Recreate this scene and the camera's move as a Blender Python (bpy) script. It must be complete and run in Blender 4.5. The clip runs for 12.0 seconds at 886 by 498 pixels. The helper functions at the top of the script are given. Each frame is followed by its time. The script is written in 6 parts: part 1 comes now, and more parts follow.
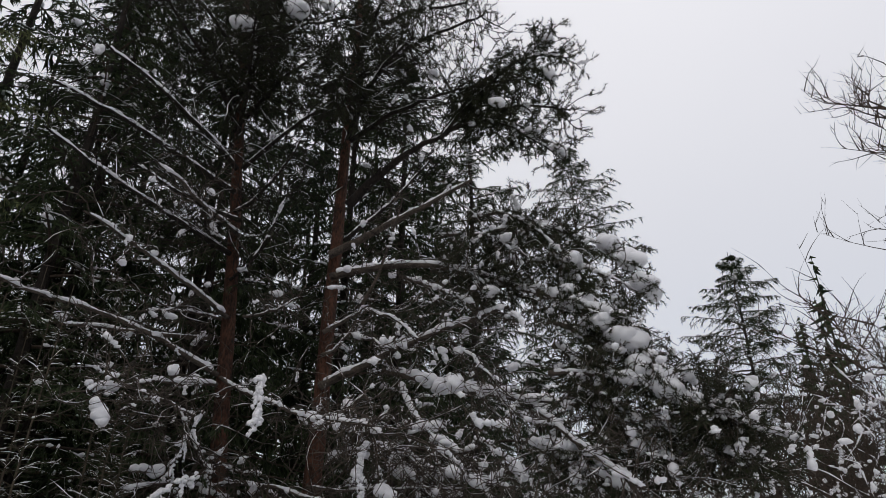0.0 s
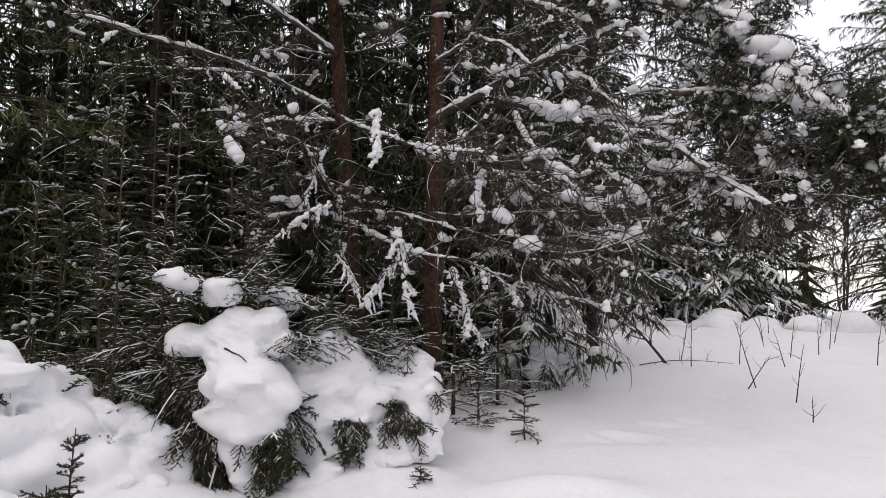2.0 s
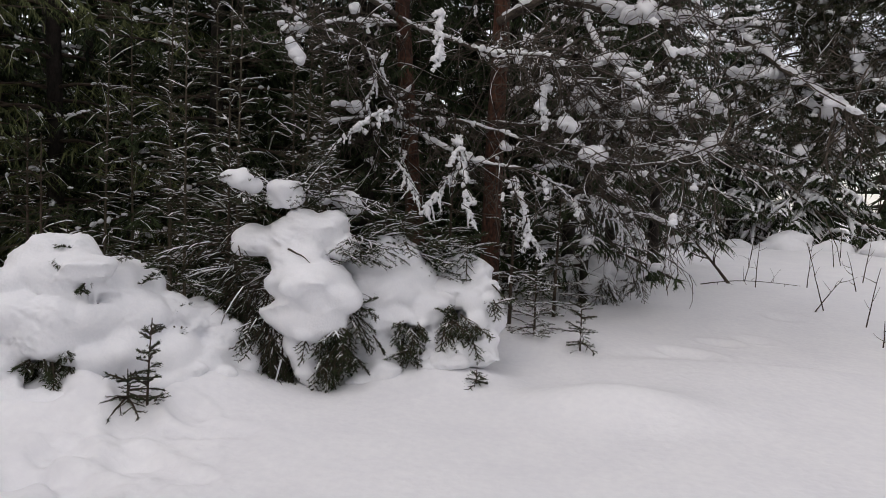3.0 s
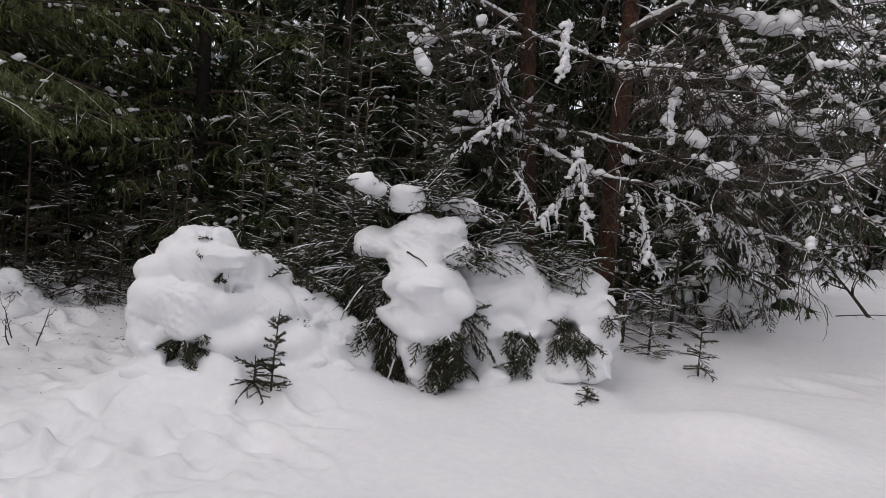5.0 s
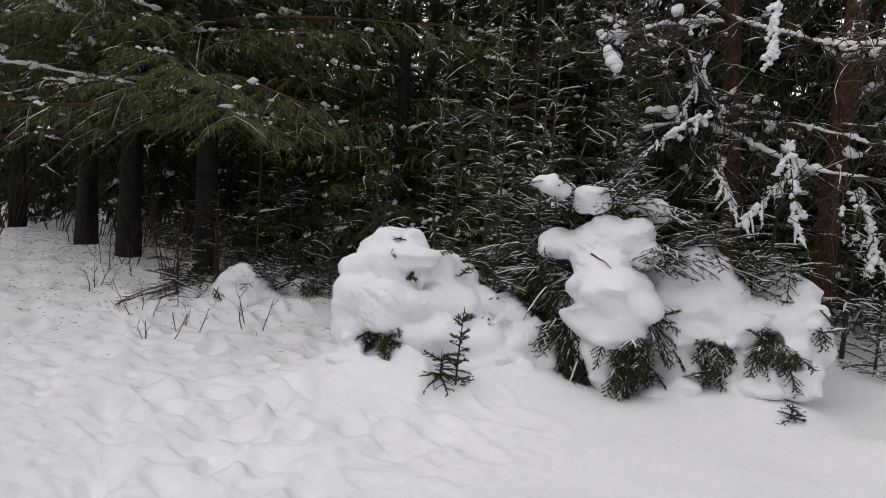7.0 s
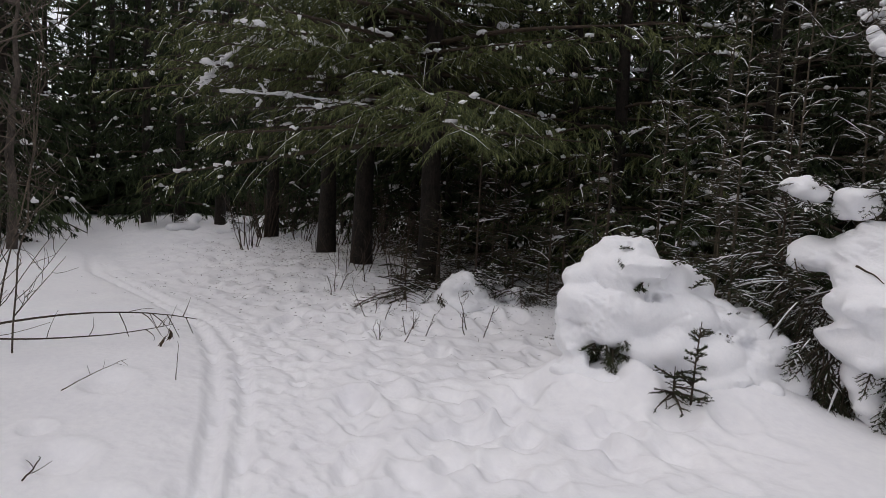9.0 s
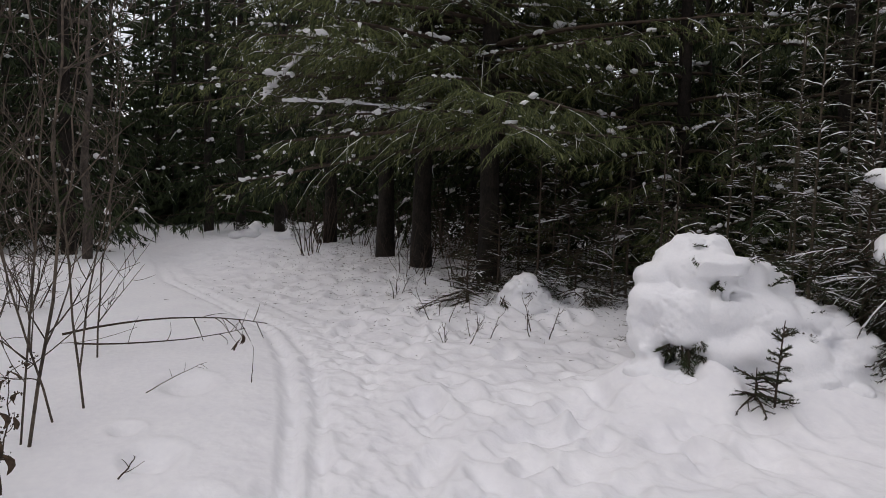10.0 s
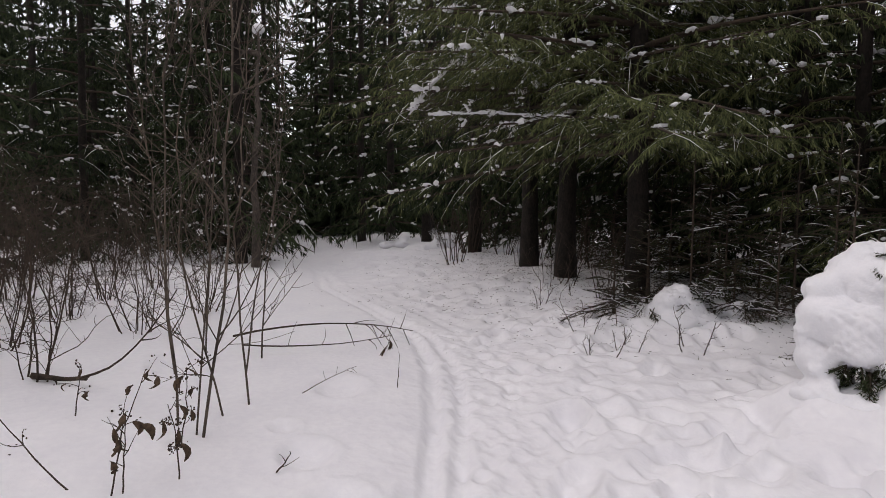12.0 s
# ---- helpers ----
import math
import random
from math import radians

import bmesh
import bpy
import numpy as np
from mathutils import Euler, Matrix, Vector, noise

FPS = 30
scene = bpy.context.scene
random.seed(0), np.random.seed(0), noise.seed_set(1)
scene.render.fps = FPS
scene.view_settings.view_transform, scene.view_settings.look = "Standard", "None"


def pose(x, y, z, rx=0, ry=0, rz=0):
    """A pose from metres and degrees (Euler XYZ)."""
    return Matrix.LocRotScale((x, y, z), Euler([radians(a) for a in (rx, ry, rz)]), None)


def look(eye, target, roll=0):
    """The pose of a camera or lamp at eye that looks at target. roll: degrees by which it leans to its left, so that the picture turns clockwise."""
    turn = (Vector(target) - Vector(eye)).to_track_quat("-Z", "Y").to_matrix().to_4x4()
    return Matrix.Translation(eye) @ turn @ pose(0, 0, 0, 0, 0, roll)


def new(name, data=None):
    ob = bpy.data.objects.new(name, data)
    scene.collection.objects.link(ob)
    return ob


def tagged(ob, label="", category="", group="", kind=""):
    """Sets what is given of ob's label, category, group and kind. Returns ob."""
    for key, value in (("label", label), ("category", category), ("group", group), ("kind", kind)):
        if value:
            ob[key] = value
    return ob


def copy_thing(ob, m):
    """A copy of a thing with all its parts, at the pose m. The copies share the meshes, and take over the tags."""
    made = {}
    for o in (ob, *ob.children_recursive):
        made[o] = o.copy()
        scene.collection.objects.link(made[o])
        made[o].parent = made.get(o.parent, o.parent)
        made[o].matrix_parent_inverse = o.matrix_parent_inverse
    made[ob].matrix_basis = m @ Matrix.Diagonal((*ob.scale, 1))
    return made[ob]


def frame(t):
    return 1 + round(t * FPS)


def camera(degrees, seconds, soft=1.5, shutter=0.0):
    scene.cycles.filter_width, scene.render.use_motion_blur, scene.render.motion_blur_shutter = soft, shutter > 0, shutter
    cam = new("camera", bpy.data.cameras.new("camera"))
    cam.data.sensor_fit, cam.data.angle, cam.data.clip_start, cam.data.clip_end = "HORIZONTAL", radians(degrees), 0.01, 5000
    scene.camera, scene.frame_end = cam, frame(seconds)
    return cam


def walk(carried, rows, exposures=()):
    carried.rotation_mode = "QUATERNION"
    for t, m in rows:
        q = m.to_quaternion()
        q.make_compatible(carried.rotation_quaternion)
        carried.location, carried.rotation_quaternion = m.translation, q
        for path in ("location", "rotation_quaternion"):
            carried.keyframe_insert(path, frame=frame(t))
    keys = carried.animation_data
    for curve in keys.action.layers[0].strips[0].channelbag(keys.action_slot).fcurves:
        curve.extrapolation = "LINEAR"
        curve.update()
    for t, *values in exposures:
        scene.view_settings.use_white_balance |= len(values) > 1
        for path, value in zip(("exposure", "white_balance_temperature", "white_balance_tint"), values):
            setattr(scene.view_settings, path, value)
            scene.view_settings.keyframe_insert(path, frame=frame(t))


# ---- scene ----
cam = camera(68.4, 12.0, 0.75)
PATH = [
    (0, (-0.317, -0.011, 1.597), (-0.277, 1.775, 2.495), -0.19),
    (0.5, (-0.314, -0.000, 1.584), (-0.396, 1.849, 2.342), -0.47),
    (1, (-0.314, 0.028, 1.573), (-0.497, 1.941, 2.129), -0.82),
    (1.5, (-0.335, 0.075, 1.560), (-0.574, 2.030, 1.914), -0.75),
    (2, (-0.350, 0.109, 1.538), (-0.651, 2.081, 1.675), -0.06),
    (2.5, (-0.366, 0.133, 1.508), (-0.761, 2.094, 1.465), 0.32),
    (3, (-0.394, 0.160, 1.475), (-0.861, 2.100, 1.350), 1.53),
    (3.5, (-0.416, 0.119, 1.456), (-1.005, 2.025, 1.317), 2.26),
    (5.5, (-0.449, 0.108, 1.439), (-1.331, 1.902, 1.368), 4.39),
    (6, (-0.412, 0.103, 1.461), (-1.448, 1.814, 1.405), 4.49),
    (6.5, (-0.359, 0.110, 1.461), (-1.536, 1.723, 1.335), 4.56),
    (7, (-0.333, 0.103, 1.464), (-1.617, 1.630, 1.319), 3.67),
    (7.5, (-0.333, 0.105, 1.464), (-1.775, 1.484, 1.316), 2.64),
    (9.5, (-0.502, -0.036, 1.441), (-2.230, 0.959, 1.290), 2.19),
    (10, (-0.525, -0.088, 1.434), (-2.295, 0.830, 1.288), 1.28),
    (10.5, (-0.533, -0.108, 1.434), (-2.379, 0.651, 1.299), 1.40),
    (11, (-0.542, -0.090, 1.441), (-2.437, 0.535, 1.317), 0.60),
    (11.5, (-0.532, -0.076, 1.437), (-2.464, 0.431, 1.327), 0.30),
    (12, (-0.529, -0.057, 1.434), (-2.460, 0.448, 1.311), 0.36),
]
walk(cam, [(t, look(e, a, r)) for t, e, a, r in PATH],
     [(0.0, -0.58, 6650, 11), (0.5, -0.36, 6700, 12), (1.0, 0.13, 6850, 13), (1.5, 0.30, 6900, 14), (2.0, 0.08, 6900, 14), (2.5, -0.12, 6900, 14), (3.0, -0.27, 6880, 13), (3.5, -0.34, 6880, 13), (5.5, -0.20, 6850, 13), (7.5, -0.17, 6850, 13), (9.5, -0.32, 6800, 13), (10.5, -0.28, 6900, 15), (11.5, -0.22, 6980, 17), (12.0, -0.20, 7000, 17)])

# ---- sky and sun: thick even overcast ----
SUN_ELEV, SUN_TURN = radians(38), radians(205)
world = bpy.data.worlds.new("overcast")
scene.world = world
world.use_nodes = True
wn, wl = world.node_tree.nodes, world.node_tree.links
wn.clear()
sky = wn.new("ShaderNodeTexSky")
sky.sky_type, sky.sun_disc, sky.sun_elevation, sky.sun_rotation = "NISHITA", False, SUN_ELEV, SUN_TURN
sky_bg = wn.new("ShaderNodeBackground")
sky_bg.inputs["Strength"].default_value = 0.05
cloud_coord = wn.new("ShaderNodeTexCoord")
cloud_noise = wn.new("ShaderNodeTexNoise")
cloud_noise.inputs["Scale"].default_value, cloud_noise.inputs["Detail"].default_value = 1.6, 4
cloud_ramp = wn.new("ShaderNodeValToRGB")
cloud_ramp.color_ramp.elements[0].color = (0.80, 0.80, 0.84, 1)
cloud_ramp.color_ramp.elements[1].color = (0.93, 0.93, 0.95, 1)
cloud_bg = wn.new("ShaderNodeBackground")
cloud_bg.inputs["Strength"].default_value = 0.95
sky_sum = wn.new("ShaderNodeAddShader")
sky_out = wn.new("ShaderNodeOutputWorld")
wl.new(cloud_coord.outputs["Generated"], cloud_noise.inputs["Vector"])
wl.new(cloud_noise.outputs["Fac"], cloud_ramp.inputs["Fac"])
wl.new(cloud_ramp.outputs["Color"], cloud_bg.inputs["Color"])
# an overcast sky is brighter overhead than at the horizon
cloud_split = wn.new("ShaderNodeSeparateXYZ")
cloud_rise = wn.new("ShaderNodeMapRange")
cloud_rise.interpolation_type = "SMOOTHSTEP"
cloud_rise.inputs["From Min"].default_value, cloud_rise.inputs["From Max"].default_value = 0.1, 1.0
cloud_rise.inputs["To Min"].default_value, cloud_rise.inputs["To Max"].default_value = 0.9, 1.5
wl.new(cloud_coord.outputs["Generated"], cloud_split.inputs[0])
wl.new(cloud_split.outputs["Z"], cloud_rise.inputs["Value"])
wl.new(cloud_rise.outputs["Result"], cloud_bg.inputs["Strength"])
wl.new(sky.outputs["Color"], sky_bg.inputs["Color"])
wl.new(sky_bg.outputs["Background"], sky_sum.inputs[0])
wl.new(cloud_bg.outputs["Background"], sky_sum.inputs[1])
wl.new(sky_sum.outputs["Shader"], sky_out.inputs["Surface"])

sun_lamp = bpy.data.lights.new("sun", "SUN")
sun_lamp.energy, sun_lamp.angle, sun_lamp.color = 0.5, radians(40), (1.0, 0.95, 0.88)
sun = new("sun", sun_lamp)
sun.matrix_world = look((0, 0, 30), (math.sin(SUN_TURN) * -20, math.cos(SUN_TURN) * -20, 30 - 20 * math.tan(SUN_ELEV)))

# ---- materials ----


def material(name, low, high, scale, rough=0.8, bump=0.3, fine=8.0, per_object=0.0, stretch=(1, 1, 1), metres=0.02, spec=0.3, per_island=0.0):
    """Two colours mixed by coarse and fine noise, with relief."""
    mat = bpy.data.materials.new(name)
    mat.use_nodes = True
    n, l = mat.node_tree.nodes, mat.node_tree.links
    b = n["Principled BSDF"]
    b.inputs["Roughness"].default_value = rough
    b.inputs["Specular IOR Level"].default_value = spec
    co = n.new("ShaderNodeTexCoord")
    mp = n.new("ShaderNodeMapping")
    mp.inputs["Scale"].default_value = stretch
    l.new(co.outputs["Object"], mp.inputs["Vector"])
    big, small = n.new("ShaderNodeTexNoise"), n.new("ShaderNodeTexNoise")
    big.inputs["Scale"].default_value, big.inputs["Detail"].default_value = scale, 3
    small.inputs["Scale"].default_value, small.inputs["Detail"].default_value = scale * fine, 4
    l.new(mp.outputs["Vector"], big.inputs["Vector"])
    l.new(mp.outputs["Vector"], small.inputs["Vector"])
    add = n.new("ShaderNodeMath")
    add.operation = "MULTIPLY_ADD"
    add.inputs[1].default_value = 0.5
    l.new(small.outputs["Fac"], add.inputs[0])
    half = n.new("ShaderNodeMath")
    half.operation = "MULTIPLY"
    half.inputs[1].default_value = 0.5
    l.new(big.outputs["Fac"], half.inputs[0])
    l.new(half.outputs[0], add.inputs[2])
    ramp = n.new("ShaderNodeValToRGB")
    ramp.color_ramp.elements[0].position, ramp.color_ramp.elements[1].position = 0.34, 0.66
    ramp.color_ramp.elements[0].color = (*low, 1)
    ramp.color_ramp.elements[1].color = (*high, 1)
    fac = add.outputs[0]
    for amount, node, socket in ((per_object, "ShaderNodeObjectInfo", "Random"), (per_island, "ShaderNodeNewGeometry", "Random Per Island")):
        if amount:
            info = n.new(node)
            shift = n.new("ShaderNodeMath")
            shift.operation = "MULTIPLY_ADD"
            shift.inputs[1].default_value = amount
            l.new(info.outputs[socket], shift.inputs[0])
            l.new(fac, shift.inputs[2])
            back = n.new("ShaderNodeMath")
            back.operation = "SUBTRACT"
            back.inputs[1].default_value = amount / 2
            l.new(shift.outputs[0], back.inputs[0])
            fac = back.outputs[0]
    l.new(fac, ramp.inputs["Fac"])
    l.new(ramp.outputs["Color"], b.inputs["Base Color"])
    if bump:
        bp = n.new("ShaderNodeBump")
        bp.inputs["Strength"].default_value, bp.inputs["Distance"].default_value = bump, metres
        l.new(add.outputs[0], bp.inputs["Height"])
        l.new(bp.outputs["Normal"], b.inputs["Normal"])
    return mat


SNOW = material("snow_pillow", (0.80, 0.81, 0.84), (0.86, 0.86, 0.88), 7.0, 0.65, 0.45, 9, metres=0.015)
SNOW_GROUND = material("snow_ground", (0.79, 0.79, 0.82), (0.86, 0.86, 0.875), 1.9, 0.7, 0.4, 9, metres=0.03)
PINE_BARK = material("pine_bark", (0.013, 0.009, 0.007), (0.115, 0.05, 0.03), 11, 0.9, 1.0, 4, stretch=(1, 1, 0.4), metres=0.04)
SHOOT = material("young_shoot", (0.025, 0.021, 0.015), (0.11, 0.088, 0.06), 9, 0.9, 0.3, 5)
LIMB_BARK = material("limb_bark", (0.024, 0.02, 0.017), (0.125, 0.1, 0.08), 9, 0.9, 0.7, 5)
# spruce trunks; also upper pine limbs, their backlit darkness put into the colour
SPRUCE_AND_BACKLIT_BARK = material("spruce_and_backlit_bark", (0.009, 0.0075, 0.0065), (0.034, 0.027, 0.022), 9, 0.95, 0.9, 5, stretch=(1, 1, 0.5), metres=0.03)
TWIG = material("dark_twig", (0.025, 0.019, 0.015), (0.085, 0.06, 0.042), 7, 0.9, 0.3, 5)
ALDER = material("alder_bark", (0.02, 0.016, 0.013), (0.15, 0.118, 0.09), 3, 0.85, 0.4, 9)
GREY_TRUNK = material("grey_trunk", (0.035, 0.028, 0.024), (0.12, 0.10, 0.085), 6, 0.9, 0.7, 6, stretch=(1, 1, 0.4))
NEEDLE = material("spruce_needle", (0.010, 0.0165, 0.0085), (0.052, 0.07, 0.031), 0.9, 0.7, 0, 9, per_object=0.15, per_island=0.35, spec=0.12)
NEEDLE_GREEN = material("green_needle", (0.032, 0.043, 0.018), (0.16, 0.178, 0.075), 0.8, 0.7, 0, 9, per_object=0.1, per_island=0.45, spec=0.12)
NEEDLE_PINE = material("pine_needle", (0.012, 0.016, 0.008), (0.045, 0.05, 0.026), 1.1, 0.7, 0, 9, per_island=0.35, spec=0.12)
NEEDLE_YOUNG = material("young_needle", (0.022, 0.029, 0.016), (0.10, 0.112, 0.068), 1.1, 0.7, 0, 9, per_object=0.1, per_island=0.35, spec=0.12)
DRY_LEAF = material("dry_leaf", (0.03, 0.02, 0.014), (0.12, 0.08, 0.05), 14, 0.9, 0.4, 4)

# ---- mesh tools ----
rng = np.random.default_rng(7)


class Soup:
    """Collects triangles, and makes one mesh of them."""

    def __init__(self):
        self.v, self.f, self.n = [], [], 0

    def add(self, v, f):
        v, f = np.asarray(v, float).reshape(-1, 3), np.asarray(f, int).reshape(-1, 3)
        self.v.append(v)
        self.f.append(f + self.n)
        self.n += len(v)

    def tubes(self, p, r, sides=4, flat=1.0, lift=0.0):
        """Tapered tubes along p (count, points, 3) with radii r (count, points)."""
        p, r = np.asarray(p, float), np.asarray(r, float)
        if len(p) == 0:
            return
        m, n = p.shape[:2]
        t = np.gradient(p, axis=1)
        t /= np.linalg.norm(t, axis=2, keepdims=True) + 1e-9
        ref = np.tile((0.0, 0.0, 1.0), (m, 1))
        ref[np.abs(t.mean(1)[:, 2]) > 0.75] = (0.8, 0.6, 0.0)
        a = np.cross(t, ref[:, None, :])
        a /= np.linalg.norm(a, axis=2, keepdims=True) + 1e-9
        b = np.cross(a, t)
        w = 2 * np.pi * np.arange(sides) / sides
        v = (p[:, :, None] + r[:, :, None, None] * (np.cos(w)[:, None] * a[:, :, None] + flat * np.sin(w)[:, None] * b[:, :, None]))
        v[..., 2] += lift * r[:, :, None]
        i = np.arange(m)[:, None, None] * n * sides + np.arange(n - 1)[None, :, None] * sides
        j = np.arange(sides)[None, None, :]
        k = (j + 1) % sides
        q = np.stack([i + j, i + k, i + k + sides, i + j, i + k + sides, i + j + sides], -1)
        self.add(v, q)

    def cones(self, p, d, length, radius):
        """Slim three-sided spikes from p along d, thickest a third of the way."""
        p, d = np.asarray(p, float), np.asarray(d, float)
        length, radius = np.asarray(length, float).reshape(-1, 1), np.asarray(radius, float).reshape(-1, 1)
        d = d / (np.linalg.norm(d, axis=1, keepdims=True) + 1e-9)
        a = np.cross(d, (0.36, 0.48, 0.8))
        a /= np.linalg.norm(a, axis=1, keepdims=True) + 1e-9
        b = np.cross(d, a)
        v = np.stack([p + radius * a, p + radius * (-0.5 * a + 0.87 * b), p + radius * (-0.5 * a - 0.87 * b), p + d * length], 1)
        i = (np.arange(len(p)) * 4)[:, None, None]
        self.add(v, i + np.array([[0, 1, 3], [1, 2, 3], [2, 0, 3]])[None])

    def lumps(self, c, s, level=2, rough=0.18, gen=rng, yaw=None):
        """Uneven rounded lumps with centres c and half sizes s."""
        c, s = np.asarray(c, float).reshape(-1, 3), np.asarray(s, float).reshape(-1, 3)
        if level == 0:
            large = s.max(1) > 0.06
            y = None if yaw is None else np.broadcast_to(yaw, len(c))
            self.lumps(c[large], s[large], 2, rough, gen, None if y is None else y[large])
            self.lumps(c[~large], s[~large], 1, rough, gen, None if y is None else y[~large])
            return
        if len(c) == 0:
            return
        bv, bf = ICO[level]
        push = 1 + rough * gen.standard_normal((len(c), 1, 3)) * 0.5
        dirs = gen.standard_normal((len(c), 4, 3))
        wave = np.sin(2.2 * np.einsum("mkd,vd->mvk", dirs, bv) + gen.uniform(0, 6, (len(c), 1, 4))).sum(2) * rough * 0.5
        turn = gen.uniform(0, 6.28, len(c)) if yaw is None else np.broadcast_to(yaw, len(c)) + gen.normal(0, 0.3, len(c))
        b = bv[None] * push * (1 + wave[..., None])
        x = b[..., 0] * s[:, None, 0]
        y = b[..., 1] * s[:, None, 1]
        ct, st = np.cos(turn)[:, None], np.sin(turn)[:, None]
        v = np.stack([x * ct - y * st, x * st + y * ct, b[..., 2] * s[:, None, 2]], -1) + c[:, None]
        self.add(v, bf[None] + (np.arange(len(c)) * len(bv))[:, None, None])

    def blades(self, p, d, length, width):
        """Needles: slim triangles from p along d."""
        p, d = np.asarray(p, float), np.asarray(d, float)
        d = d / (np.linalg.norm(d, axis=1, keepdims=True) + 1e-9)
        side = np.cross(d, rng.standard_normal(d.shape))
        side /= np.linalg.norm(side, axis=1, keepdims=True) + 1e-9
        w = np.asarray(width).reshape(-1, 1) * side
        v = np.stack([p - w, p + w, p + d * np.asarray(length).reshape(-1, 1)], 1)
        self.add(v, np.arange(len(p) * 3).reshape(-1, 3))

    def mesh(self, name, mat, smooth=True):
        v, f = np.concatenate(self.v), np.concatenate(self.f)
        me = bpy.data.meshes.new(name)
        me.vertices.add(len(v))
        me.vertices.foreach_set("co", v.astype(np.float32).ravel())
        me.loops.add(f.size)
        me.loops.foreach_set("vertex_index", f.astype(np.int32).ravel())
        me.polygons.add(len(f))
        me.polygons.foreach_set("loop_start", np.arange(0, f.size, 3, dtype=np.int32))
        me.update(calc_edges=True)
        if smooth:
            me.shade_smooth()
        me.materials.append(mat)
        return me


def ico(level):
    bm = bmesh.new()
    bmesh.ops.create_icosphere(bm, subdivisions=level, radius=1)
    v = np.array([x.co for x in bm.verts])
    f = np.array([[x.index for x in q.verts] for q in bm.faces])
    bm.free()
    return v, f


ICO = {k: ico(k) for k in (1, 2, 3)}


LOOSE = ("needles", "branchwork", "snow_cover", "snow_dust", "twig_growth", "snow_load", "seed_fluff")


def part(name, soup, mat, parent, label="", smooth=True):
    if not soup.n:
        return None
    ob = new(name, soup.mesh(name, mat, smooth))
    ob.parent = parent
    if name in LOOSE:
        tagged(ob, kind="stuff")
    return tagged(ob, label) if label else ob


def fused(soup, mat, voxel=0.022, soften=3, rough=0.0, seed=0):
    """Overlapping lumps melted into one skin."""
    ob = new("skin_shape", soup.mesh("skin_shape", mat))
    rm = ob.modifiers.new("fuse", "REMESH")
    rm.mode, rm.voxel_size = "VOXEL", voxel
    sm = ob.modifiers.new("soften", "SMOOTH")
    sm.factor, sm.iterations = 0.5, soften
    me = bpy.data.meshes.new_from_object(ob.evaluated_get(bpy.context.evaluated_depsgraph_get()))
    old = ob.data
    bpy.data.objects.remove(ob)
    bpy.data.meshes.remove(old)
    if rough:
        g = np.random.default_rng(seed)
        n = len(me.vertices)
        co, no = np.empty(n * 3, np.float32), np.empty(n * 3, np.float32)
        me.vertices.foreach_get("co", co)
        me.vertices.foreach_get("normal", no)
        co, no = co.reshape(-1, 3), no.reshape(-1, 3)
        w = np.zeros(n)
        for k in range(14):
            f = g.normal(0, 1, 3) * (9 if k < 7 else 22)
            w += np.sin(co @ f + g.uniform(0, 6)) * (1 if k < 7 else 0.45)
        slow = [g.normal(0, 1, 3) * 4 for _ in range(6)]
        warp = sum(np.sin(co @ f + g.uniform(0, 6)) for f in slow[:3])
        patch = np.clip(sum(np.sin(co @ f * 1.4 + g.uniform(0, 6)) for f in slow[3:]) * 0.6 + 0.15, 0, 1)
        for k in range(3):
            f = g.normal(0, 1, 3) * np.array([6, 6, 9])
            w -= 2.6 * np.exp(-((np.sin(co @ f + 1.5 * warp + g.uniform(0, 6)) / 0.16) ** 2)) * patch
        for k in range(2):
            f = g.normal(0, 1, 3) * np.array([3, 3, 7])
            w += 0.8 * np.tanh(np.sin(co @ f + 1.2 * warp + g.uniform(0, 6)) / 0.1) * (0.35 + 0.65 * patch)
        for k in range(8):
            w += 0.5 * np.sin(co @ (g.normal(0, 1, 3) * 55) + g.uniform(0, 6)) * patch
        co += no * (w * rough * 0.45)[:, None]
        me.vertices.foreach_set("co", co.ravel())
    me.update()
    me.shade_smooth()
    if not me.materials:
        me.materials.append(mat)
    return me


def thing(name, place, label, category, group="", kind=""):
    ob = new(name)
    ob.location = place
    ob.empty_display_size = 0.2
    return tagged(ob, label, category, group, kind)


def curve(a, b, arch=0.0, side=0.0, points=8, wob=0.0, gen=rng):
    """A bent line from a to b: arch lifts its middle, side bends it level."""
    a, b = np.array(a, float), np.array(b, float)
    s = np.linspace(0, 1, points)[:, None]
    d = b - a
    across = np.array([-d[1], d[0], 0]) / (np.hypot(d[0], d[1]) + 1e-6)
    bow = 4 * s * (1 - s)
    p = a + d * s + bow * (arch * np.array([0, 0, 1]) + side * across)
    if wob:
        k = gen.standard_normal((points, 3)) * wob
        k[0] = 0
        p = p + np.cumsum(k, 0) * np.minimum(1, s * 3) * 0.6
    return p


# ---- ground: one sheet of snow ----
PATH_LINE = np.array([(3, -1.2), (0, 0.1), (-2.5, 0.72), (-4.8, 1.4), (-6.4, 1.75), (-8, 1.85), (-10, 1.6), (-13, 1.2), (-18, 1.3), (-30, 2.0), (-45, 4.0)], float)


